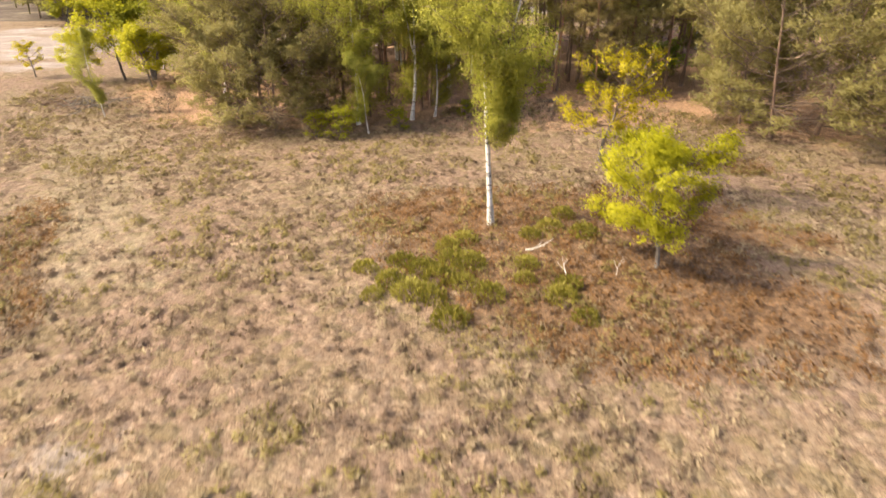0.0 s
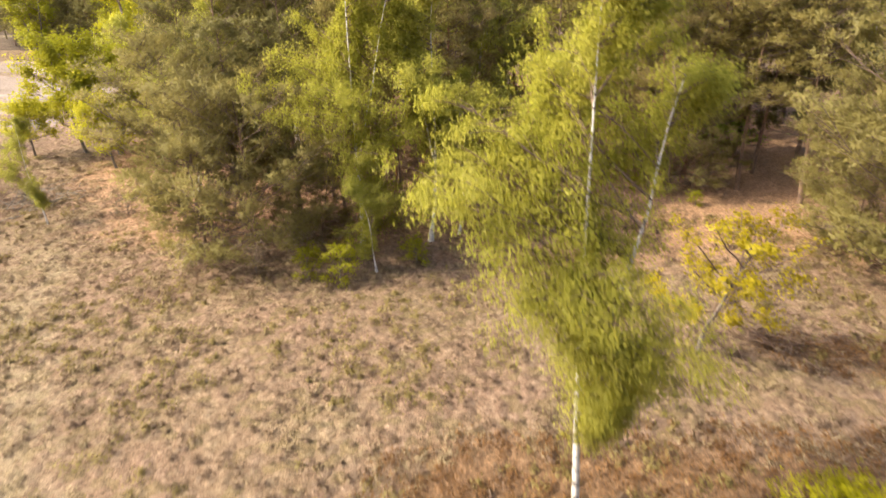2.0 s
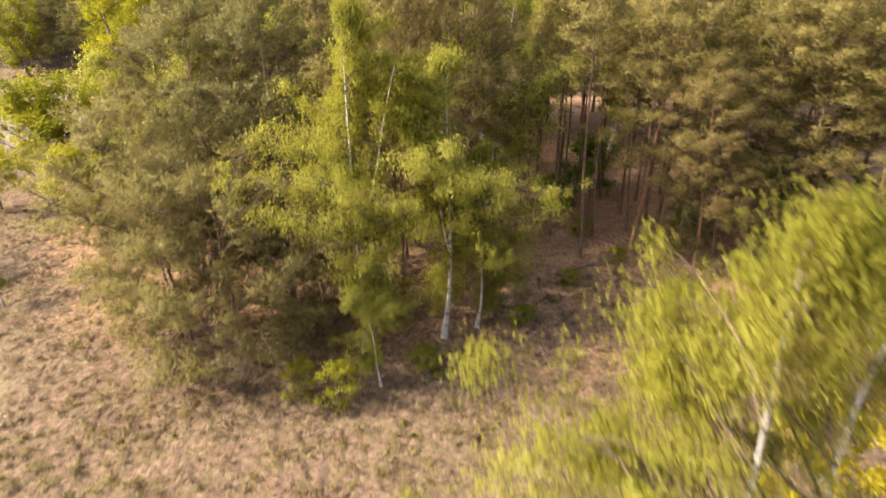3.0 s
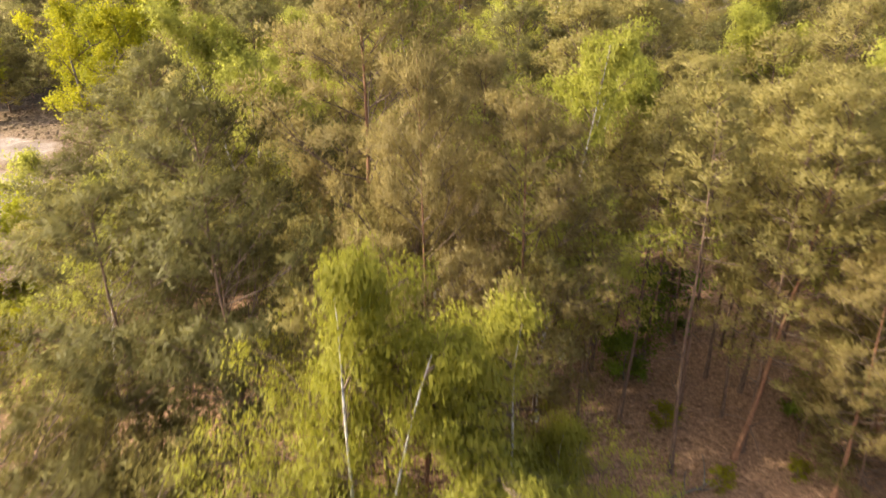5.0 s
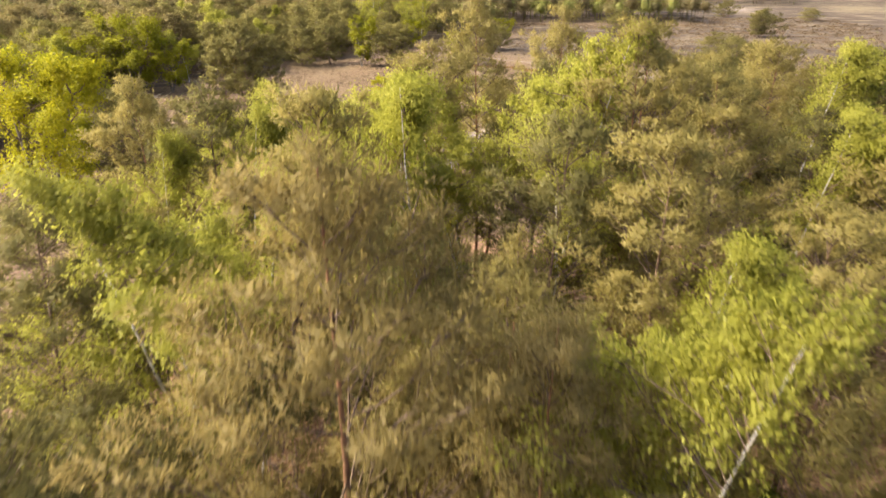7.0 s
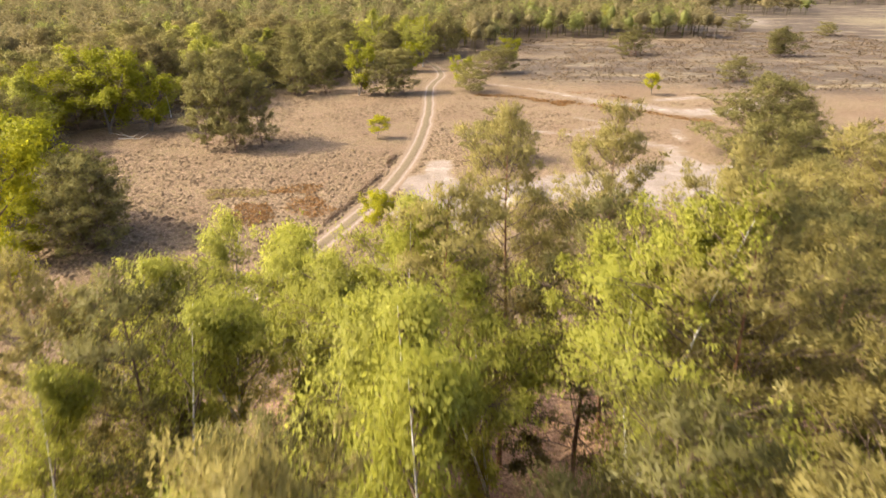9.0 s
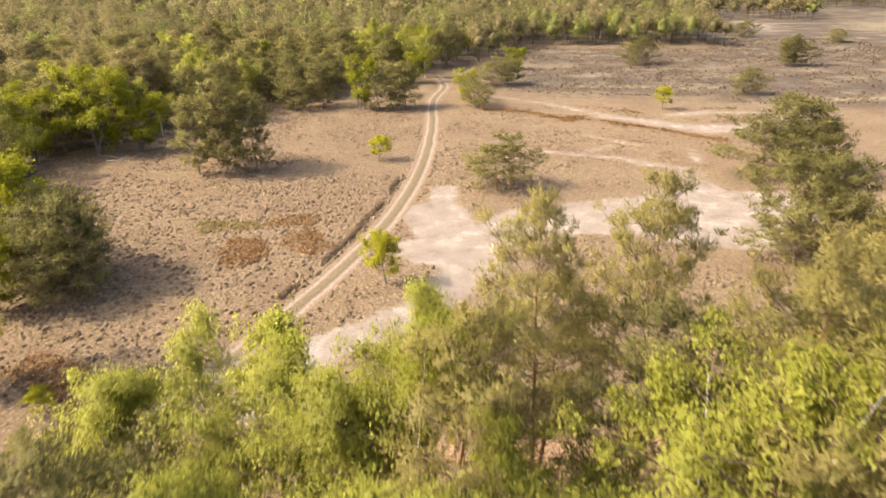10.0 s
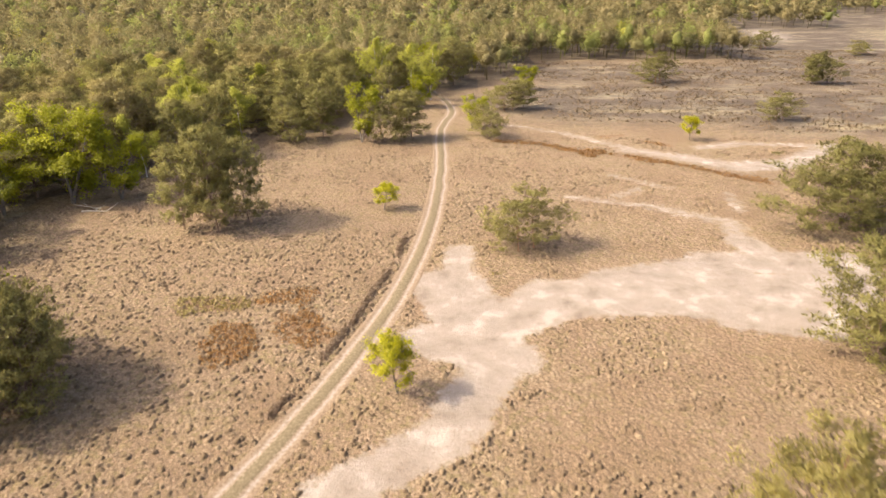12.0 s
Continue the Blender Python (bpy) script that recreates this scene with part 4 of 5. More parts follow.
# the near wood: the trees that stand out
HERO = [
    (P7, -6.8, 54.8, 20.2, 1.0), (B2, -12.8, 62.6, 17.8, 1.1), (B2, 0.6, 55.4, 17.6, 0.9), (P7, -2.6, 55.0, 16.6, 0.8), (P7, -4.1, 48.9, 17.4, 0.62), (P7, -1.1, 50.1, 16.2, 0.8), (P4, -11.6, 52.4, 16.2), (P2, -20.0, 78.1, 17.2, 0.72), (B1, -16.9, 71.6, 15.7, 0.7), (B1, -9.0, 88.5, 15.7, 0.9), (B1, 2.6, 60.5, 15.8, 0.85), (P4, -5.7, 63.6, 15.0, 0.9), (B1, -4.0, 67.2, 18.8), (B2, 1.5, 76.8, 20.0),
    (P1, 3.6, 66.0, 17.3), (P2, 7.1, 82.4, 19.4, 0.9), (P1, 8.4, 84.0, 17.2), (B1, -13.8, 74.0, 16.3), (B1, -11.6, 84.0, 15.2), (B2, -7.8, 83.0, 18.0), (B2, -3.2, 78.6, 16.4), (P4, -16.5, 77.0, 17.0), (B1, -9.2, 76.5, 17.2), (P3, -6.6, 80.2, 18.6),
    (P3, -2.2, 86.6, 20.6, 0.75), (P2, 4.0, 89.3, 19.8, 0.72), (P3, -1.2, 91.5, 15.0), (P4, -9.4, 47.0, 14.6), (P4, -12.9, 47.6, 14.2), (P6, 5.7, 52.0, 16.0), (P6, 9.2, 53.4, 15.0), (P2, 8.7, 53.0, 15.6, 0.85), (P1, 10.8, 57.6, 15.0, 0.8), (P2, 14.2, 53.2, 15.0), (P7, 11.6, 50.6, 11.5, 0.85), (P8, 11.5, 57.2, 15.5),
    (P5, -11.4, 42.4, 11.6), (P5, -8.4, 43.2, 6.4, 0.8), (P5, 19.6, 42.6, 9.0, 0.9), (P5, 13.6, 50.8, 8.0, 0.8), (P5, -14.4, 44.8, 9.4, 0.75), (P8, 19.6, 55.0, 15.0), (P5, 20.8, 37.5, 14.5, 1.05), (P5, 24.2, 33.6, 13.0, 1.05), (P8, 20.0, 49.0, 14.0), (P4, 23.0, 56.0, 13.0), (P1, 17.2, 51.5, 15.0), (P4, -18.4, 63.8, 15.6), (Q2, -24.0, 73.0, 12.5), (P4, -18.6, 57.5, 12.5), (P8, 15.6, 56.2, 15.5),
    (P4, 8.6, 87.5, 15.6), (P1, 14.0, 89.5, 17.0), (P2, 18.8, 94.0, 17.0), (P4, 12.0, 85.0, 17.0), (P3, 11.0, 79.0, 17.0), (P1, -17.5, 67.5, 14.0), (P1, -8.8, 65.1, 19.0, 0.8), (P2, 5.8, 78.4, 20.0, 0.9), (B1, -4.6, 71.0, 18.4), (B2, -15.5, 83.4, 15.6), (B1, -18.2, 81.0, 14.6), (LB, -13.6, 88.4, 14.2), (B1, -12.0, 86.6, 15.4), (Q2, -19.0, 85.0, 12.5), (B1, 17.0, 83.5, 18.6), (Q2, 22.0, 86.0, 17.6), (Q1, 27.0, 88.0, 17.0), (Q2, 32.0, 92.0, 17.0), (Q1, 38.0, 95.0, 17.5), (LB, 24.5, 92.0, 17.0), (P1, 7.6, 72.0, 17.0), (P4, -9.0, 58.0, 13.5, 0.9), (B1, -17.0, 52.0, 13.0),
]
taken = []
for model, x, y, h, *broad in HERO:
    stand(model, x, y, h, None, *broad)
    taken.append((x, y))
stand(B3, -5.4, 42.4, 14.6, 0, 1.0)
stand(B3, -2.0, 43.6, 12.6, 120, 1.1)
stand(B3, -0.5, 44.4, 8.8, 60, 0.9)
taken += [(-5.4, 42.4), (-2.0, 43.6)]
stand(B1, -4.5, 39.9, 5.2, 200, 0.8, "small birch leaning out of the wood's edge", 14)
stand(O2, -4.9, 91.8, 13.0, 0, 0.45, "thin golden oak sapling at the wood's edge")
# the rest of the wood stands about four metres apart
near_kinds, west_kinds, deep_kinds = [P1, P2, P3, P4, P1, P7, P2, P4, B1], [P4, P4, P2, B1], [Q1, Q2, Q1, Q1, LB]
picker = random.Random(5)
for _ in range(5000):
    x, y = picker.uniform(-34, 46), picker.uniform(34, 110)
    front = np.interp(x, [-34, -24, -18, -12, -6, -2, 2, 8, 16, 20, 62], [74, 62, 50, 46, 43, 44, 52, 55, 51, 39, 36])
    back = np.interp(x, [-34, -29, -27, -18, -14, 0, 16, 22, 62], [88, 88, 74, 80, 86, 89, 90, 98, 112])
    if y < front or y > back or (x < -21 and y > 70) or (x > 30 and y > 62) or (2 < x < 18 and y < 56) or (1 < x < 9 and 56 < y < 64) or any((x - a) ** 2 + (y - b) ** 2 < (6.2 if 2 < x < 18 and y < 70 else 4.5) ** 2 for a, b in taken):
        continue
    taken.append((x, y))
    stand(P8 if 2 < x < 18 and y < 66 else picker.choice(deep_kinds if x > 16 or x < -19 else west_kinds if x < -8 else near_kinds), x, y, (picker.uniform(14.0, 16.8) + (1.3 if y > 68 else 0.0)) * (0.62 if x < -21 else 0.85 if x < -9 and y < 67 else 1.0), picker.uniform(0, 360))
# thin poles between them
poles = []
for _ in range(3000):
    x, y = picker.uniform(-9, 17), picker.uniform(44, 66)
    front = np.interp(x, [-9, -2, 2, 8, 17], [44, 45, 52, 55, 50])
    if len(poles) < 46 and y > front and not (4 < x < 15 and y < 53.5) and all((x - a) ** 2 + (y - b) ** 2 > 1.7 ** 2 for a, b in taken + poles):
        poles.append((x, y))
        stand(P6, x, y, picker.uniform(11.5, 15.0), picker.uniform(0, 360))

# understorey
stand(H1, 8.4, 63.0, 4.8, 0)
stand(H1, 5.4, 58.6, 3.4, 50)
stand(H1, 12.6, 55.4, 2.2, 120)
stand(H1, 19.5, 60.0, 3.4, 90, 1.5)
for x, y, h in [(-7.6, 39.3, 1.7), (-6.0, 38.6, 2.1), (19.5, 41.5, 1.2), (1.5, 44.5, 1.2), (-2.6, 40.6, 1.5), (4.4, 48.6, 1.0), (7.4, 51.2, 1.1), (10.8, 51.8, 0.9), (13.6, 48.6, 1.0), (6.2, 55.0, 1.4)]:
    stand(U2, x, y, h)
for x, y, h in [(-20.0, 48.5, 1.8), (21.6, 32.6, 1.4), (-13.6, 41.0, 1.7), (-10.2, 40.0, 1.9), (-8.2, 41.2, 2.2), (-6.8, 43.6, 2.0), (-3.4, 45.6, 1.6), (17.8, 42.5, 1.5)]:
    stand(U1, x, y, h)

# ---- woods in the distance ----
FAR_TALL, FAR_WIDE = 12.0, 6.6


def far_shape(kind, fine, count, per, size):
    """One distant crown: a lumpy mass of boughs with sprays all over it, a dome for a pine, an egg for a broadleaved tree."""
    buf = Buffer()
    ball = bmesh.new()
    bmesh.ops.create_icosphere(ball, subdivisions=fine, radius=1.0)
    u = np.array([v.co[:] for v in ball.verts])
    f = np.array([[v.index for v in p.verts] for p in ball.faces])
    ball.free()
    seed = RNG.uniform(0, 50)

    def swell(d):
        return np.array([1 + 0.42 * noise.noise((a * 1.5 + seed, b * 1.5, c * 1.5)) + 0.26 * noise.noise((a * 3.6, b * 3.6 + seed, c * 3.6)) for a, b, c in d])[:, None]

    if kind == "pine":
        mid, reach = np.array([0, 0, 0.60 * FAR_TALL]), np.array([0.43 * FAR_WIDE, 0.43 * FAR_WIDE, 0.31 * FAR_TALL])
    else:
        mid, reach = np.array([0, 0, 0.55 * FAR_TALL]), np.array([0.42 * FAR_WIDE, 0.42 * FAR_WIDE, 0.38 * FAR_TALL])
    core = mid + u * swell(u) * reach * 0.50
    nor = np.zeros_like(core)
    tri_n = np.cross(core[f[:, 1]] - core[f[:, 0]], core[f[:, 2]] - core[f[:, 0]])
    for k in range(3):
        np.add.at(nor, f[:, k], tri_n)
    nor /= np.linalg.norm(nor, axis=1)[:, None]
    buf.add(core, f, nor)
    d = unit(count)
    d[:, 2] = np.maximum(d[:, 2], -0.55)
    c = mid + d * swell(d) * reach * RNG.uniform(0.62, 1.05, (count, 1))
    clumps(buf, c, np.full((count, 3), 0.85) * RNG.uniform(0.6, 1.4, (count, 1)), per, size, d, 0.5, (0, 0, 0.3), 0.8, 0.0, 0.28, (0.40, 0.42, 0.48))
    return np.concatenate(buf.v), np.concatenate(buf.f), np.concatenate(buf.n)


def far_trees(name, label, places, heights, widths, kind, fine, count, per, size, mat):
    """Distant trees: a stem and a crown for each, after six shapes."""
    buf = Buffer()
    n = len(places)
    shapes = [far_shape(kind, fine, count, per, size) for _ in range(6)]
    turn = RNG.uniform(0, 6.283, n)
    for i, (x, y) in enumerate(places):
        v, f, nor = shapes[i % 6]
        ca, sa = math.cos(turn[i]), math.sin(turn[i])
        m = np.array([[ca, -sa, 0], [sa, ca, 0], [0, 0, 1]])
        v = (v @ m.T) * np.array([widths[i] / FAR_WIDE, widths[i] / FAR_WIDE, heights[i] / FAR_TALL]) + np.array([x, y, 0])
        buf.add(v, f, nor @ m.T)
    own = np.repeat(RNG.uniform(0, 1, n), len(shapes[0][0]))
    for (x, y), hh in zip(places, heights):
        tube(buf, [(x, y, -0.1), (x, y, hh * 0.7)], [0.16, 0.07], 3)
    me = buf.mesh(name, mat)
    shade = np.zeros(len(me.vertices), dtype=np.float32)
    shade[: len(own)] = own
    me.attributes.new("tree", "FLOAT", "POINT").data.foreach_set("value", shade)
    return tagged(new(name, me), label, "wood", kind="stuff")


def scatter(count, box, apart, keep, seed):
    r = np.random.default_rng(seed)
    got, cells = [], {}
    for _ in range(count):
        x, y = r.uniform(box[0], box[1]), r.uniform(box[2], box[3])
        if not keep(x, y):
            continue
        k = (int(x // apart), int(y // apart))
        if any((x - a) ** 2 + (y - b) ** 2 < apart * apart for i in (-1, 0, 1) for j in (-1, 0, 1) for a, b in cells.get((k[0] + i, k[1] + j), ())):
            continue
        cells.setdefault(k, []).append((x, y))
        got.append((x, y))
    return np.array(got)


near_places = scatter(40000, (-190, 95, 95, 350), 4.5, lambda x, y: wooded(x, y) and x > -24 - 0.74 * (y - 60), 3)
# the trees of its front, each on its own
edge = np.array([y < 265 and not wooded(x + 11, y - 3) for x, y in near_places])
front = edge | np.array([y < 250 and not wooded(x + 42, y - 16) and x > -24 - 0.66 * (y - 66) for x, y in near_places])
edge_kinds, wood_kinds = [L3, W2, L3, W1, L3, L1, W1, W2, LB, W3, L3, O4], [W1, W1, W1, W2, W2, W1, W3, W2, W3, W1]
for x, y in near_places[front]:
    if all((x - o.location.x) ** 2 + (y - o.location.y) ** 2 > 3.4 ** 2 for o in FIELD_TREES):
        by_heath = not wooded(x + 11, y - 3)
        stand(picker.choice(edge_kinds if by_heath else wood_kinds), x, y, picker.uniform(9.5, 13.0) if by_heath else picker.uniform(10.0, 14.0), picker.uniform(0, 360), picker.uniform(0.85, 1.1))
near_places = near_places[~front]
r = np.random.default_rng(8)
pick = r.uniform(size=len(near_places))
for name, label, lo, hi, mat, hgt, kind in [
    ("pine_wood", "mixed pine wood beyond the heath", 0.0, 0.60, M_FAR_PINE, 12.0, "pine"), ("dark_pine_wood", "dark pines of the wood beyond the heath", 0.60, 0.79, M_FAR_DARK, 11.5, "pine"),
    ("birch_wood", "light green birches scattered through the far wood", 0.79, 0.955, M_FAR_BIRCH, 12.0, "leaf"), ("oak_wood", "golden oaks scattered through the far wood", 0.955, 1.0, M_FAR_OAK, 10.0, "leaf"),
]:
    p = near_places[(pick >= lo) & (pick < hi)]
    tall, wide = hgt * r.uniform(0.70, 1.15, len(p)), r.uniform(6.0, 8.8, len(p))
    far_trees(name, label, p, tall, wide, kind, 2, 46, 16, 0.50, mat)
far_places = scatter(30000, (-460, 430, 350, 900), 7.5, wooded, 4)
pick = r.uniform(size=len(far_places))
for name, label, lo, hi, mat, kind in [("distant_pine_wood", "endless pine wood towards the horizon", 0, 0.74, M_FAR_PINE, "pine"), ("distant_birch_wood", "pale birches in the distant wood", 0.74, 0.88, M_FAR_BIRCH, "leaf"), ("distant_dark_wood", "dark pines in the distant wood", 0.88, 1.0, M_FAR_DARK, "pine")]:
    p = far_places[(pick >= lo) & (pick < hi)]
    far_trees(name, label, p, r.uniform(9, 14, len(p)), r.uniform(7.5, 11.5, len(p)), kind, 1, 22, 6, 1.1, mat)

for model in (P1, P2, P3, P4, P5, P6, P7, P8, Q1, Q2, L1, L2, L3, B1, B2, B3, LB, O1, O2, O3, O4, O5, H1, U1, U2, MB, OA, OB, W1, W2, W3):
    discard(model)

# ---- low growth on the heath ----
def turf(name, dark, mid, light):
    """Matted stalks: flecked at two scales, a tint of its own to each plant, rough in relief."""
    m, n, l, out = material(name)
    geo = n.new("ShaderNodeNewGeometry")
    fine = noise_node(n, l, 16.0, 4.0, 0.7, geo.outputs["Position"])
    broad = noise_node(n, l, 0.5, 2.0, 0.5, geo.outputs["Position"])
    v = math_node(n, l, "ADD", math_node(n, l, "MULTIPLY", fine.outputs[0], 0.9), math_node(n, l, "MULTIPLY", geo.outputs["Random Per Island"], 0.35))
    v = math_node(n, l, "ADD", v, math_node(n, l, "SUBTRACT", math_node(n, l, "MULTIPLY", broad.outputs[0], 0.5), 0.38), True)
    col = ramp_node(n, l, v, [(0.22, dark), (0.48, mid), (0.75, light)]).outputs[0]
    p = n.new("ShaderNodeBsdfPrincipled")
    p.inputs["Roughness"].default_value = 0.95
    p.inputs["Specular IOR Level"].default_value = 0.08
    l.new(col, p.inputs["Base Color"])
    bp = n.new("ShaderNodeBump")
    bp.inputs["Strength"].default_value = 0.9
    bp.inputs["Distance"].default_value = 0.07
    l.new(fine.outputs[0], bp.inputs["Height"])
    l.new(bp.outputs[0], p.inputs["Normal"])
    l.new(p.outputs[0], out.inputs[0])
    return m


M_TURF_FIELD = turf("field_heather_mat", (0.105, 0.071, 0.042), (0.165, 0.115, 0.070), (0.240, 0.175, 0.108))

def view_wedge(x, y):
    """The part of the near heath that is walked over from above."""
    return (np.abs(x + 0.06 * y) < 8 + 0.72 * (y - 8) + 3) & (y > 7)


def tufts(name, label, places, height, spread, blades, thin, mat, lift=1.0):
    """Tussocks: blades that splay from each root, each tussock lit as one low dome."""
    buf = Buffer()
    n = len(places)
    z = terrain(places[:, 0], places[:, 1]) - 0.02
    root = np.repeat(np.concatenate([places, z[:, None]], 1), blades, 0)
    k = RNG.uniform(0.6, 1.5, n).repeat(blades)[:, None]
    az = RNG.uniform(0, 6.283, n * blades)
    out = np.stack([np.cos(az), np.sin(az), np.zeros(n * blades)], 1)
    rr = RNG.uniform(0.0, 0.8, (n * blades, 1))
    foot = root + out * spread * rr * k
    tip = root + out * spread * (rr + RNG.uniform(0.15, 0.7, (n * blades, 1))) * k + np.array([0, 0, 1.0]) * height * k * RNG.uniform(0.5, 1.1, (n * blades, 1)) * (1.1 - rr) * lift
    across = np.stack([-np.sin(az), np.cos(az), np.zeros(n * blades)], 1) * thin * k
    v = np.stack([foot - across, foot + across, tip], 1)
    soft = out * rr * 1.7 + np.array([0, 0, 0.60]) + unit(n * blades) * 0.15
    soft /= np.linalg.norm(soft, axis=1)[:, None]
    buf.add(v, np.arange(n * blades * 3).reshape(-1, 3), np.repeat(soft, 3, 0))
    return tagged(new(name, buf.mesh(name, mat)), label, "grass", kind="stuff")


def cushions(name, label, places, height, width, sides, rings, mat, category="heather"):
    """Low uneven domes of turf or heather, each sunk a little into the ground."""
    buf = Buffer()
    n = len(places)
    z = terrain(places[:, 0], places[:, 1])
    k = RNG.uniform(0.5, 1.45, n)
    long, turn = RNG.uniform(1.0, 1.7, n), RNG.uniform(0, 6.283, n)
    rows = []
    for j in range(rings):
        q = 1 - j / rings
        az = (np.arange(sides) + 0.5 * (j % 2)) * 2 * math.pi / sides
        rad = q * width * 0.5 * k[:, None] * RNG.uniform(0.68, 1.32, (n, sides))
        up = ((1 - q * q) ** 1.25 * height * RNG.uniform(0.65, 1.3, (n, sides)) - 0.04 * (j == 0)) * k[:, None]
        px, py = np.cos(az) * rad * long[:, None], np.sin(az) * rad
        ct, st = np.cos(turn)[:, None], np.sin(turn)[:, None]
        rows.append(np.stack([places[:, :1] + px * ct - py * st, places[:, 1:] + px * st + py * ct, z[:, None] + up], 2))
    top = np.stack([places[:, 0], places[:, 1], z + height * k * RNG.uniform(0.85, 1.05, n)], 1)[:, None]
    v = np.concatenate(rows + [top], 1)
    tris = []
    for j in range(rings - 1):
        for i in range(sides):
            a, b = j * sides + i, j * sides + (i + 1) % sides
            tris += [(a, b, b + sides), (a, b + sides, a + sides)]
    last = (rings - 1) * sides
    tris += [(last + i, last + (i + 1) % sides, rings * sides) for i in range(sides)]
    per = rings * sides + 1
    f = (np.array(tris)[None] + (np.arange(n) * per)[:, None, None]).reshape(-1, 3)
    buf.add(v.reshape(-1, 3), f)
    return tagged(new(name, buf.mesh(name, mat, True)), label, category, kind="stuff")


def shrubs(name, label, places, height, width, count, size, mat, slim=0.55, category="heather"):
    """Many small heather bushes: low domes of sprays."""
    buf = Buffer()
    n = len(places)
    k = RNG.uniform(0.5, 1.5, n)[:, None]
    z = terrain(places[:, 0], places[:, 1])
    c = np.concatenate([places, z[:, None] + height * 0.30 * k], 1)
    clumps(buf, c, k * np.array([width / 2, width / 2, height * 0.7]), count, size, np.tile([0.0, 0.0, 0.5], (n, 1)), slim, (0, 0, 0.12), 0.35)
    return tagged(new(name, buf.mesh(name, mat)), label, category, kind="stuff")


def strew(count, box, keep, seed):
    r = np.random.default_rng(seed)
    p = np.stack([r.uniform(box[0], box[1], count), r.uniform(box[2], box[3], count)], 1)
    clump = np.array([noise.noise((a * 0.16, b * 0.16, seed * 1.7)) + 0.5 * noise.noise((a * 0.6, b * 0.6, seed * 2.3)) for a, b in p])
    return p[keep(p[:, 0], p[:, 1], clump)]


def open_near(x, y):
    front = np.interp(x, [-40, -24, -18, -12, -6, -2, 2, 8, 16, 20, 62], [70, 60, 46, 41, 39, 41, 50, 50, 46, 38, 32])
    return view_wedge(x, y) & (y < front)


def bare(x, y):
    return (zone(x, y, SAND, 1.2) > 0.45) | (zone(x, y, SAND_THIN, 1.2) > 0.45) | (np.abs(x - track_x(y)) < 1.5) | (zone(x, y, SAND_WEST, 2) > 0.4)


near_box, field_box = (-34, 30, 7, 60), (-62, 56, 100, 200)
shrubs("grass_tussock", "pale dry grass tussocks on the heath", strew(7000, near_box, lambda x, y, c: open_near(x, y) & (c > -0.25) & (zone(x, y, HEATH_NEAR, 2) < 0.7), 1), 0.18, 0.46, 30, 0.15, M_STRAW, 0.30, "grass")
shrubs("brown_heather", "small brown dead heather plants among dry grass", strew(8000, near_box, lambda x, y, c: open_near(x, y) & (c > -0.12), 2), 0.20, 0.34, 36, 0.10, M_HEATH_BROWN)
shrubs("olive_heather", "small olive heather tufts on the heath", strew(6400, near_box, lambda x, y, c: open_near(x, y) & (c > -0.02), 3), 0.26, 0.44, 46, 0.11, M_HEATH)
shrubs("rust_heather", "rust brown heather round the lone birch", strew(26000, near_box, lambda x, y, c: (zone(x, y, HEATH_NEAR, 2.2) + 0.4 * c > 0.45) & (y < 36), 4), 0.22, 0.5, 20, 0.10, M_HEATH_RUST)
cushions("field_heather", "dark heather tufts dotted over the far heath", strew(25000, field_box, lambda x, y, c: ~bare(x, y) & (c > np.where((x < -12) & (y < 150), -0.5, 0.04)) & (x > -62), 5), 0.16, 0.40, 7, 2, M_TURF_FIELD)
shrubs("rust_field_heather", "rust brown heather patches on the far heath", strew(90000, field_box, lambda x, y, c: (zone(x, y, HEATHER[1:], 2.2) + 0.5 * c > 0.5) & ~bare(x, y), 7), 0.24, 0.6, 9, 0.22, M_HEATH_RUST)
shrubs("green_field_heather", "patch of low olive heather on the far heath", strew(90000, field_box, lambda x, y, c: (zone(x, y, HEATHER[:1], 2.0) + 0.5 * c > 0.5), 9), 0.22, 0.6, 9, 0.22, M_HEATH)
shrubs("wayside_heather", "dark line of heather along the track's bank", strew(60000, (-24, -6, 110, 152), lambda x, y, c: (np.abs(x - track_x(y) + 2.5 + 0.3 * c) < 0.28) & (c > -0.25), 10), 0.26, 0.42, 14, 0.14, M_HEATH_BROWN)

shrubs("moor_heather", "dark brown heather of the wide moor", strew(16000, (8, 150, 204, 330), lambda x, y, c: (zone(x, y, HEATH_FAR, 8) > 0.5) & (c > -0.15) & (x < 0.6 * y - 25), 8), 0.32, 1.1, 5, 0.42, M_TUFT_DARK)

# green heather bushes in front of the birch
def heather_bush(seed):
    buf = Buffer()
    u = unit(700)
    u[:, 2] = np.abs(u[:, 2])
    lump = 1 + 0.25 * np.array([noise.noise((a * 2 + seed, b * 2, c * 2)) for a, b, c in u])
    c = u * lump[:, None] * RNG.uniform(0.6, 1.0, (700, 1)) * np.array([0.55, 0.5, 0.42])
    leaves(buf, c, 0.09, u * 0.6 + np.array([0, 0, 0.6]), 0.5, 0.4, u * 0.7 + np.array([-0.2, 0, 0.8]))
    ob = tagged(new("heather_bush", buf.mesh("heather_bush", M_GREEN_HEATH)), "dense dark green heather bush on the heath", "bush", "green heather")
    ob.matrix_world = PARK
    return ob


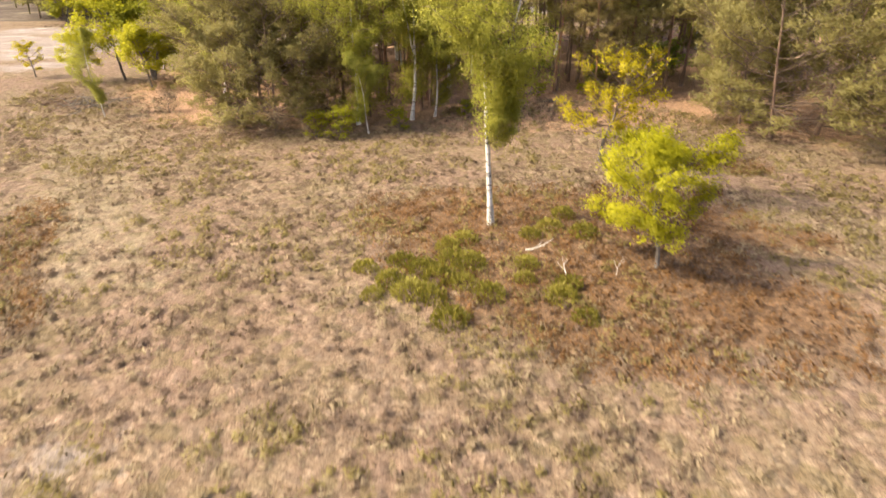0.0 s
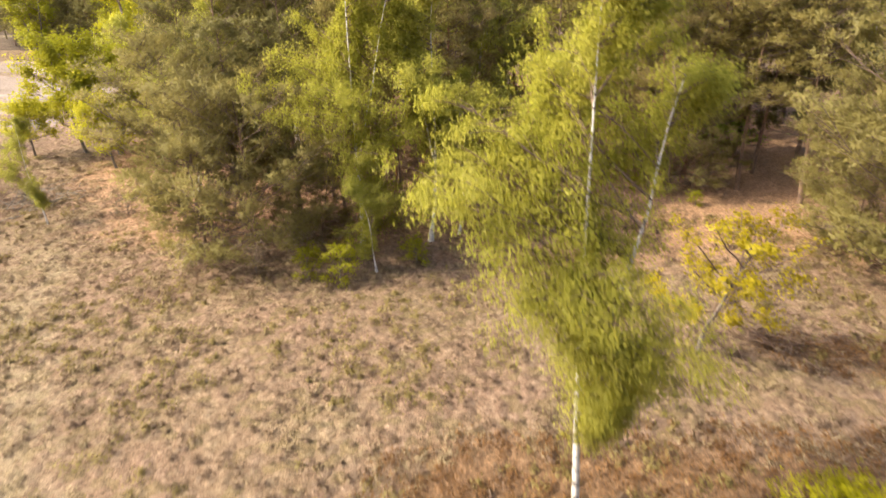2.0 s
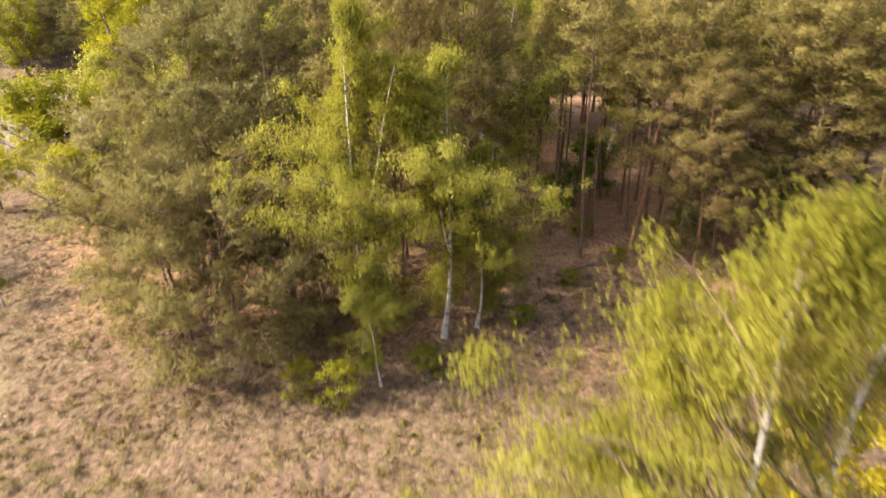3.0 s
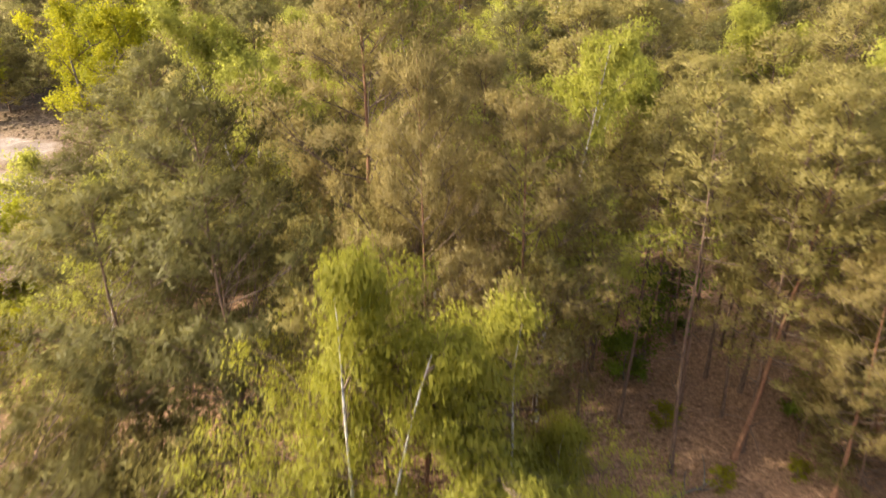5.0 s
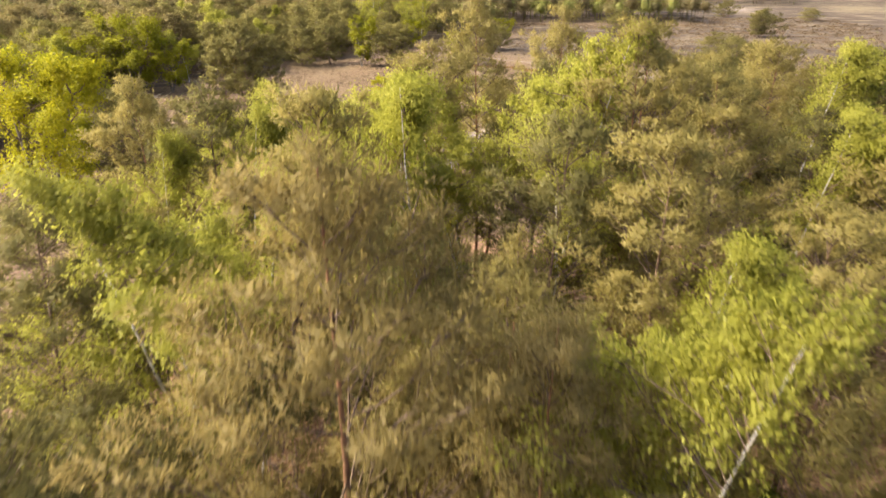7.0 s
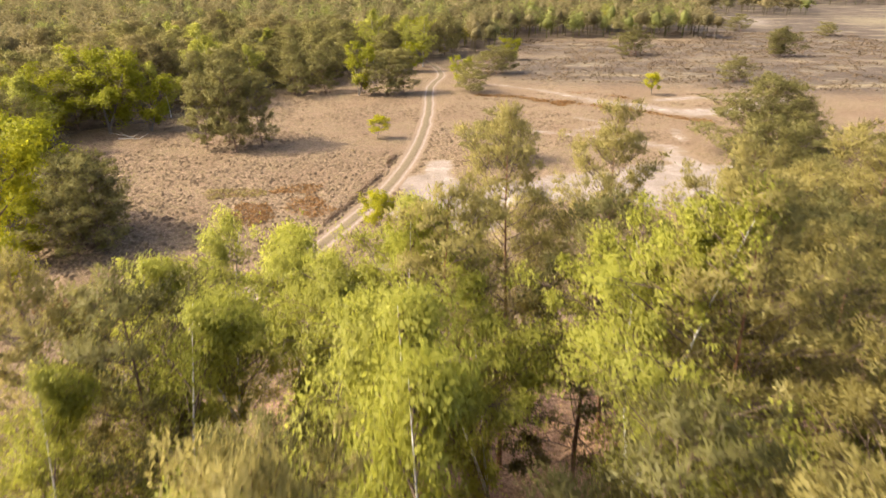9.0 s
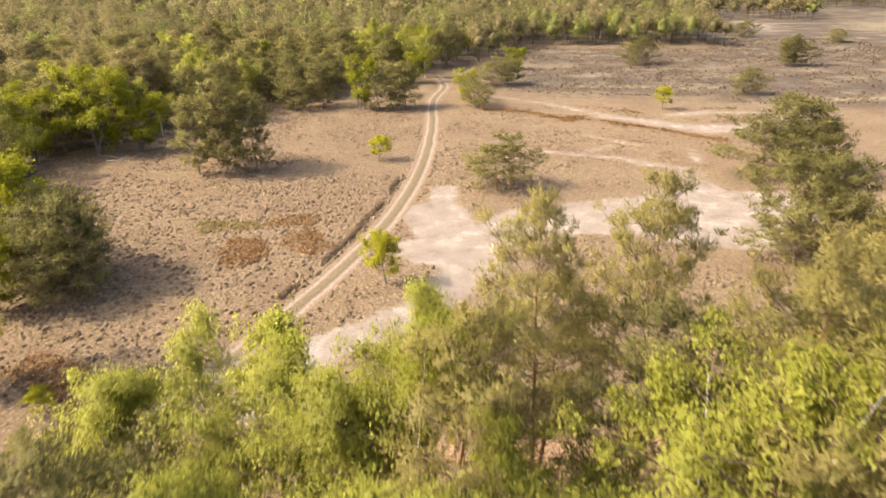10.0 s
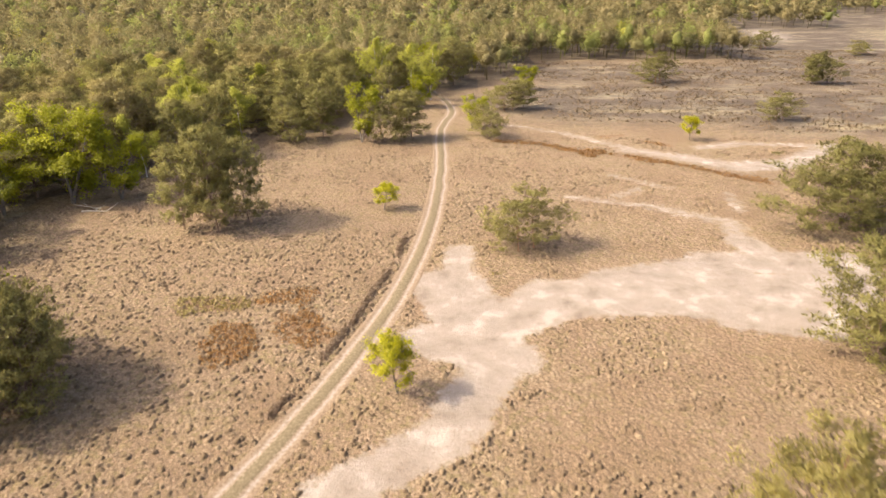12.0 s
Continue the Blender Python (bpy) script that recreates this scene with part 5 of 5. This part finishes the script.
M_GREEN_HEATH = foliage("green_heather", (0.10, 0.088, 0.012), (0.205, 0.172, 0.024), (0.29, 0.25, 0.05), 0.3, 0.4, 0.4, GREEN_LIGHT)
bush_models = [heather_bush(3.0), heather_bush(8.0), heather_bush(14.0)]
for i, (x, y, s) in enumerate([
    (-1.7, 19.0, 1.0), (-1.0, 18.3, 1.1), (-0.4, 18.0, 1.0), (-0.1, 19.2, 1.1), (0.6, 18.8, 0.9), (-0.7, 19.8, 1.0), (0.3, 20.4, 1.0), (0.9, 20.1, 1.1), (-1.4, 20.4, 0.9), (0.2, 16.6, 1.1), (1.4, 18.0, 1.0),
    (0.8, 22.0, 0.9), (0.2, 21.4, 0.9), (3.6, 17.8, 1.0), (3.9, 18.5, 0.9), (4.1, 16.6, 0.8), (-2.6, 20.0, 0.8), (2.8, 20.0, 0.8), (3.2, 22.3, 0.8), (4.0, 23.0, 0.9), (-2.2, 18.2, 0.7), (2.6, 19.0, 0.7), (5.2, 22.4, 1.0), (4.7, 24.2, 0.9),
]):
    put(bush_models[i % 3], x, y, s * 1.15, i * 67)
for b in bush_models:
    bpy.data.objects.remove(b)


# ---- dead wood ----
def dead_branch(x, y, length, turn, label, mat, forks=3, thick=0.06, rise=0.25):
    root = tagged(new("dead_branch"), label, "branch", "dead wood")
    b = Buffer()
    main = grow((0, 0, 0.05), (1, 0, rise), length, 5, 0, 0.2, 0.12)
    tube(b, main, np.linspace(thick, thick * 0.25, 6), 6)
    part("stem", b.mesh("stem", mat, True), root)
    for k in range(forks):
        b = Buffer()
        s = sample_line(main, 0.3 + 0.5 * k / forks)
        tube(b, grow(s, (0.6, 0.8 * (-1) ** k, 0.5), length * RNG.uniform(0.3, 0.5), 3, 0.2, 0, 0.15), np.linspace(thick * 0.6, 0.008, 4), 5)
        part("side_branch", b.mesh("side_branch", mat, True), root)
    root.matrix_world = pose(x, y, float(terrain(x, y)), 0, 0, turn)
    return root


dead_branch(2.9, 21.1, 1.1, -40, "bleached forked branch lying in the heather", M_DEAD, 2, 0.05)
dead_branch(4.0, 19.2, 0.8, 100, "short bleached branch stuck in the heather", M_DEAD, 2, 0.03, 0.5)
dead_branch(5.6, 19.2, 0.7, 60, "thin dead twig standing in the heather", M_DEAD, 2, 0.018, 0.9)
dead_branch(-57.5, 159.6, 5.0, -8, "bleached fallen trunk before the wood", M_DEAD, 3, 0.16, 0.05)
dead_branch(-55.5, 160.8, 3.5, 200, "bleached fallen branch before the wood", M_DEAD, 3, 0.10, 0.08)
dead_branch(5.0, 50.5, 3.0, 20, "grey fallen branch on the wood's floor", M_BARK_GREY, 3, 0.08, 0.1)
dead_branch(9.5, 47.6, 2.6, 150, "grey fallen branch on the wood's floor", M_BARK_GREY, 3, 0.08, 0.1)


def brush_pile(x, y, w, h, label, mat, sticks=46):
    root = tagged(new("brush_pile"), label, "brushwood", "dead wood", "stuff")
    buf = Buffer()
    for k in range(sticks):
        a = RNG.uniform(0, 6.28)
        p = RNG.normal(size=2) * w * 0.22
        line = grow((p[0], p[1], RNG.uniform(0.02, h * 0.6)), (math.cos(a), math.sin(a), RNG.uniform(-0.05, 0.45)), w * RNG.uniform(0.2, 0.5), 3, 0, 0.1, 0.15)
        tube(buf, line, [0.03, 0.022, 0.016, 0.008], 3)
    me = buf.mesh("brush_pile", mat, True)
    bpy.data.objects.remove(root)
    ob = tagged(new("brush_pile", me), label, "brushwood", "dead wood", "stuff")
    ob.matrix_world = pose(x, y, float(terrain(x, y)))
    return ob


brush_pile(11.0, 32.7, 3.4, 0.6, "low pile of dark brown cut twigs", M_BARK, 70)
brush_pile(-26.4, 50.2, 4.4, 1.1, "heap of grey dead branches on the heath", M_BARK_GREY, 80)
brush_pile(-29.5, 50.8, 3.6, 0.8, "heap of dark dead branches on the heath", M_BARK, 60)
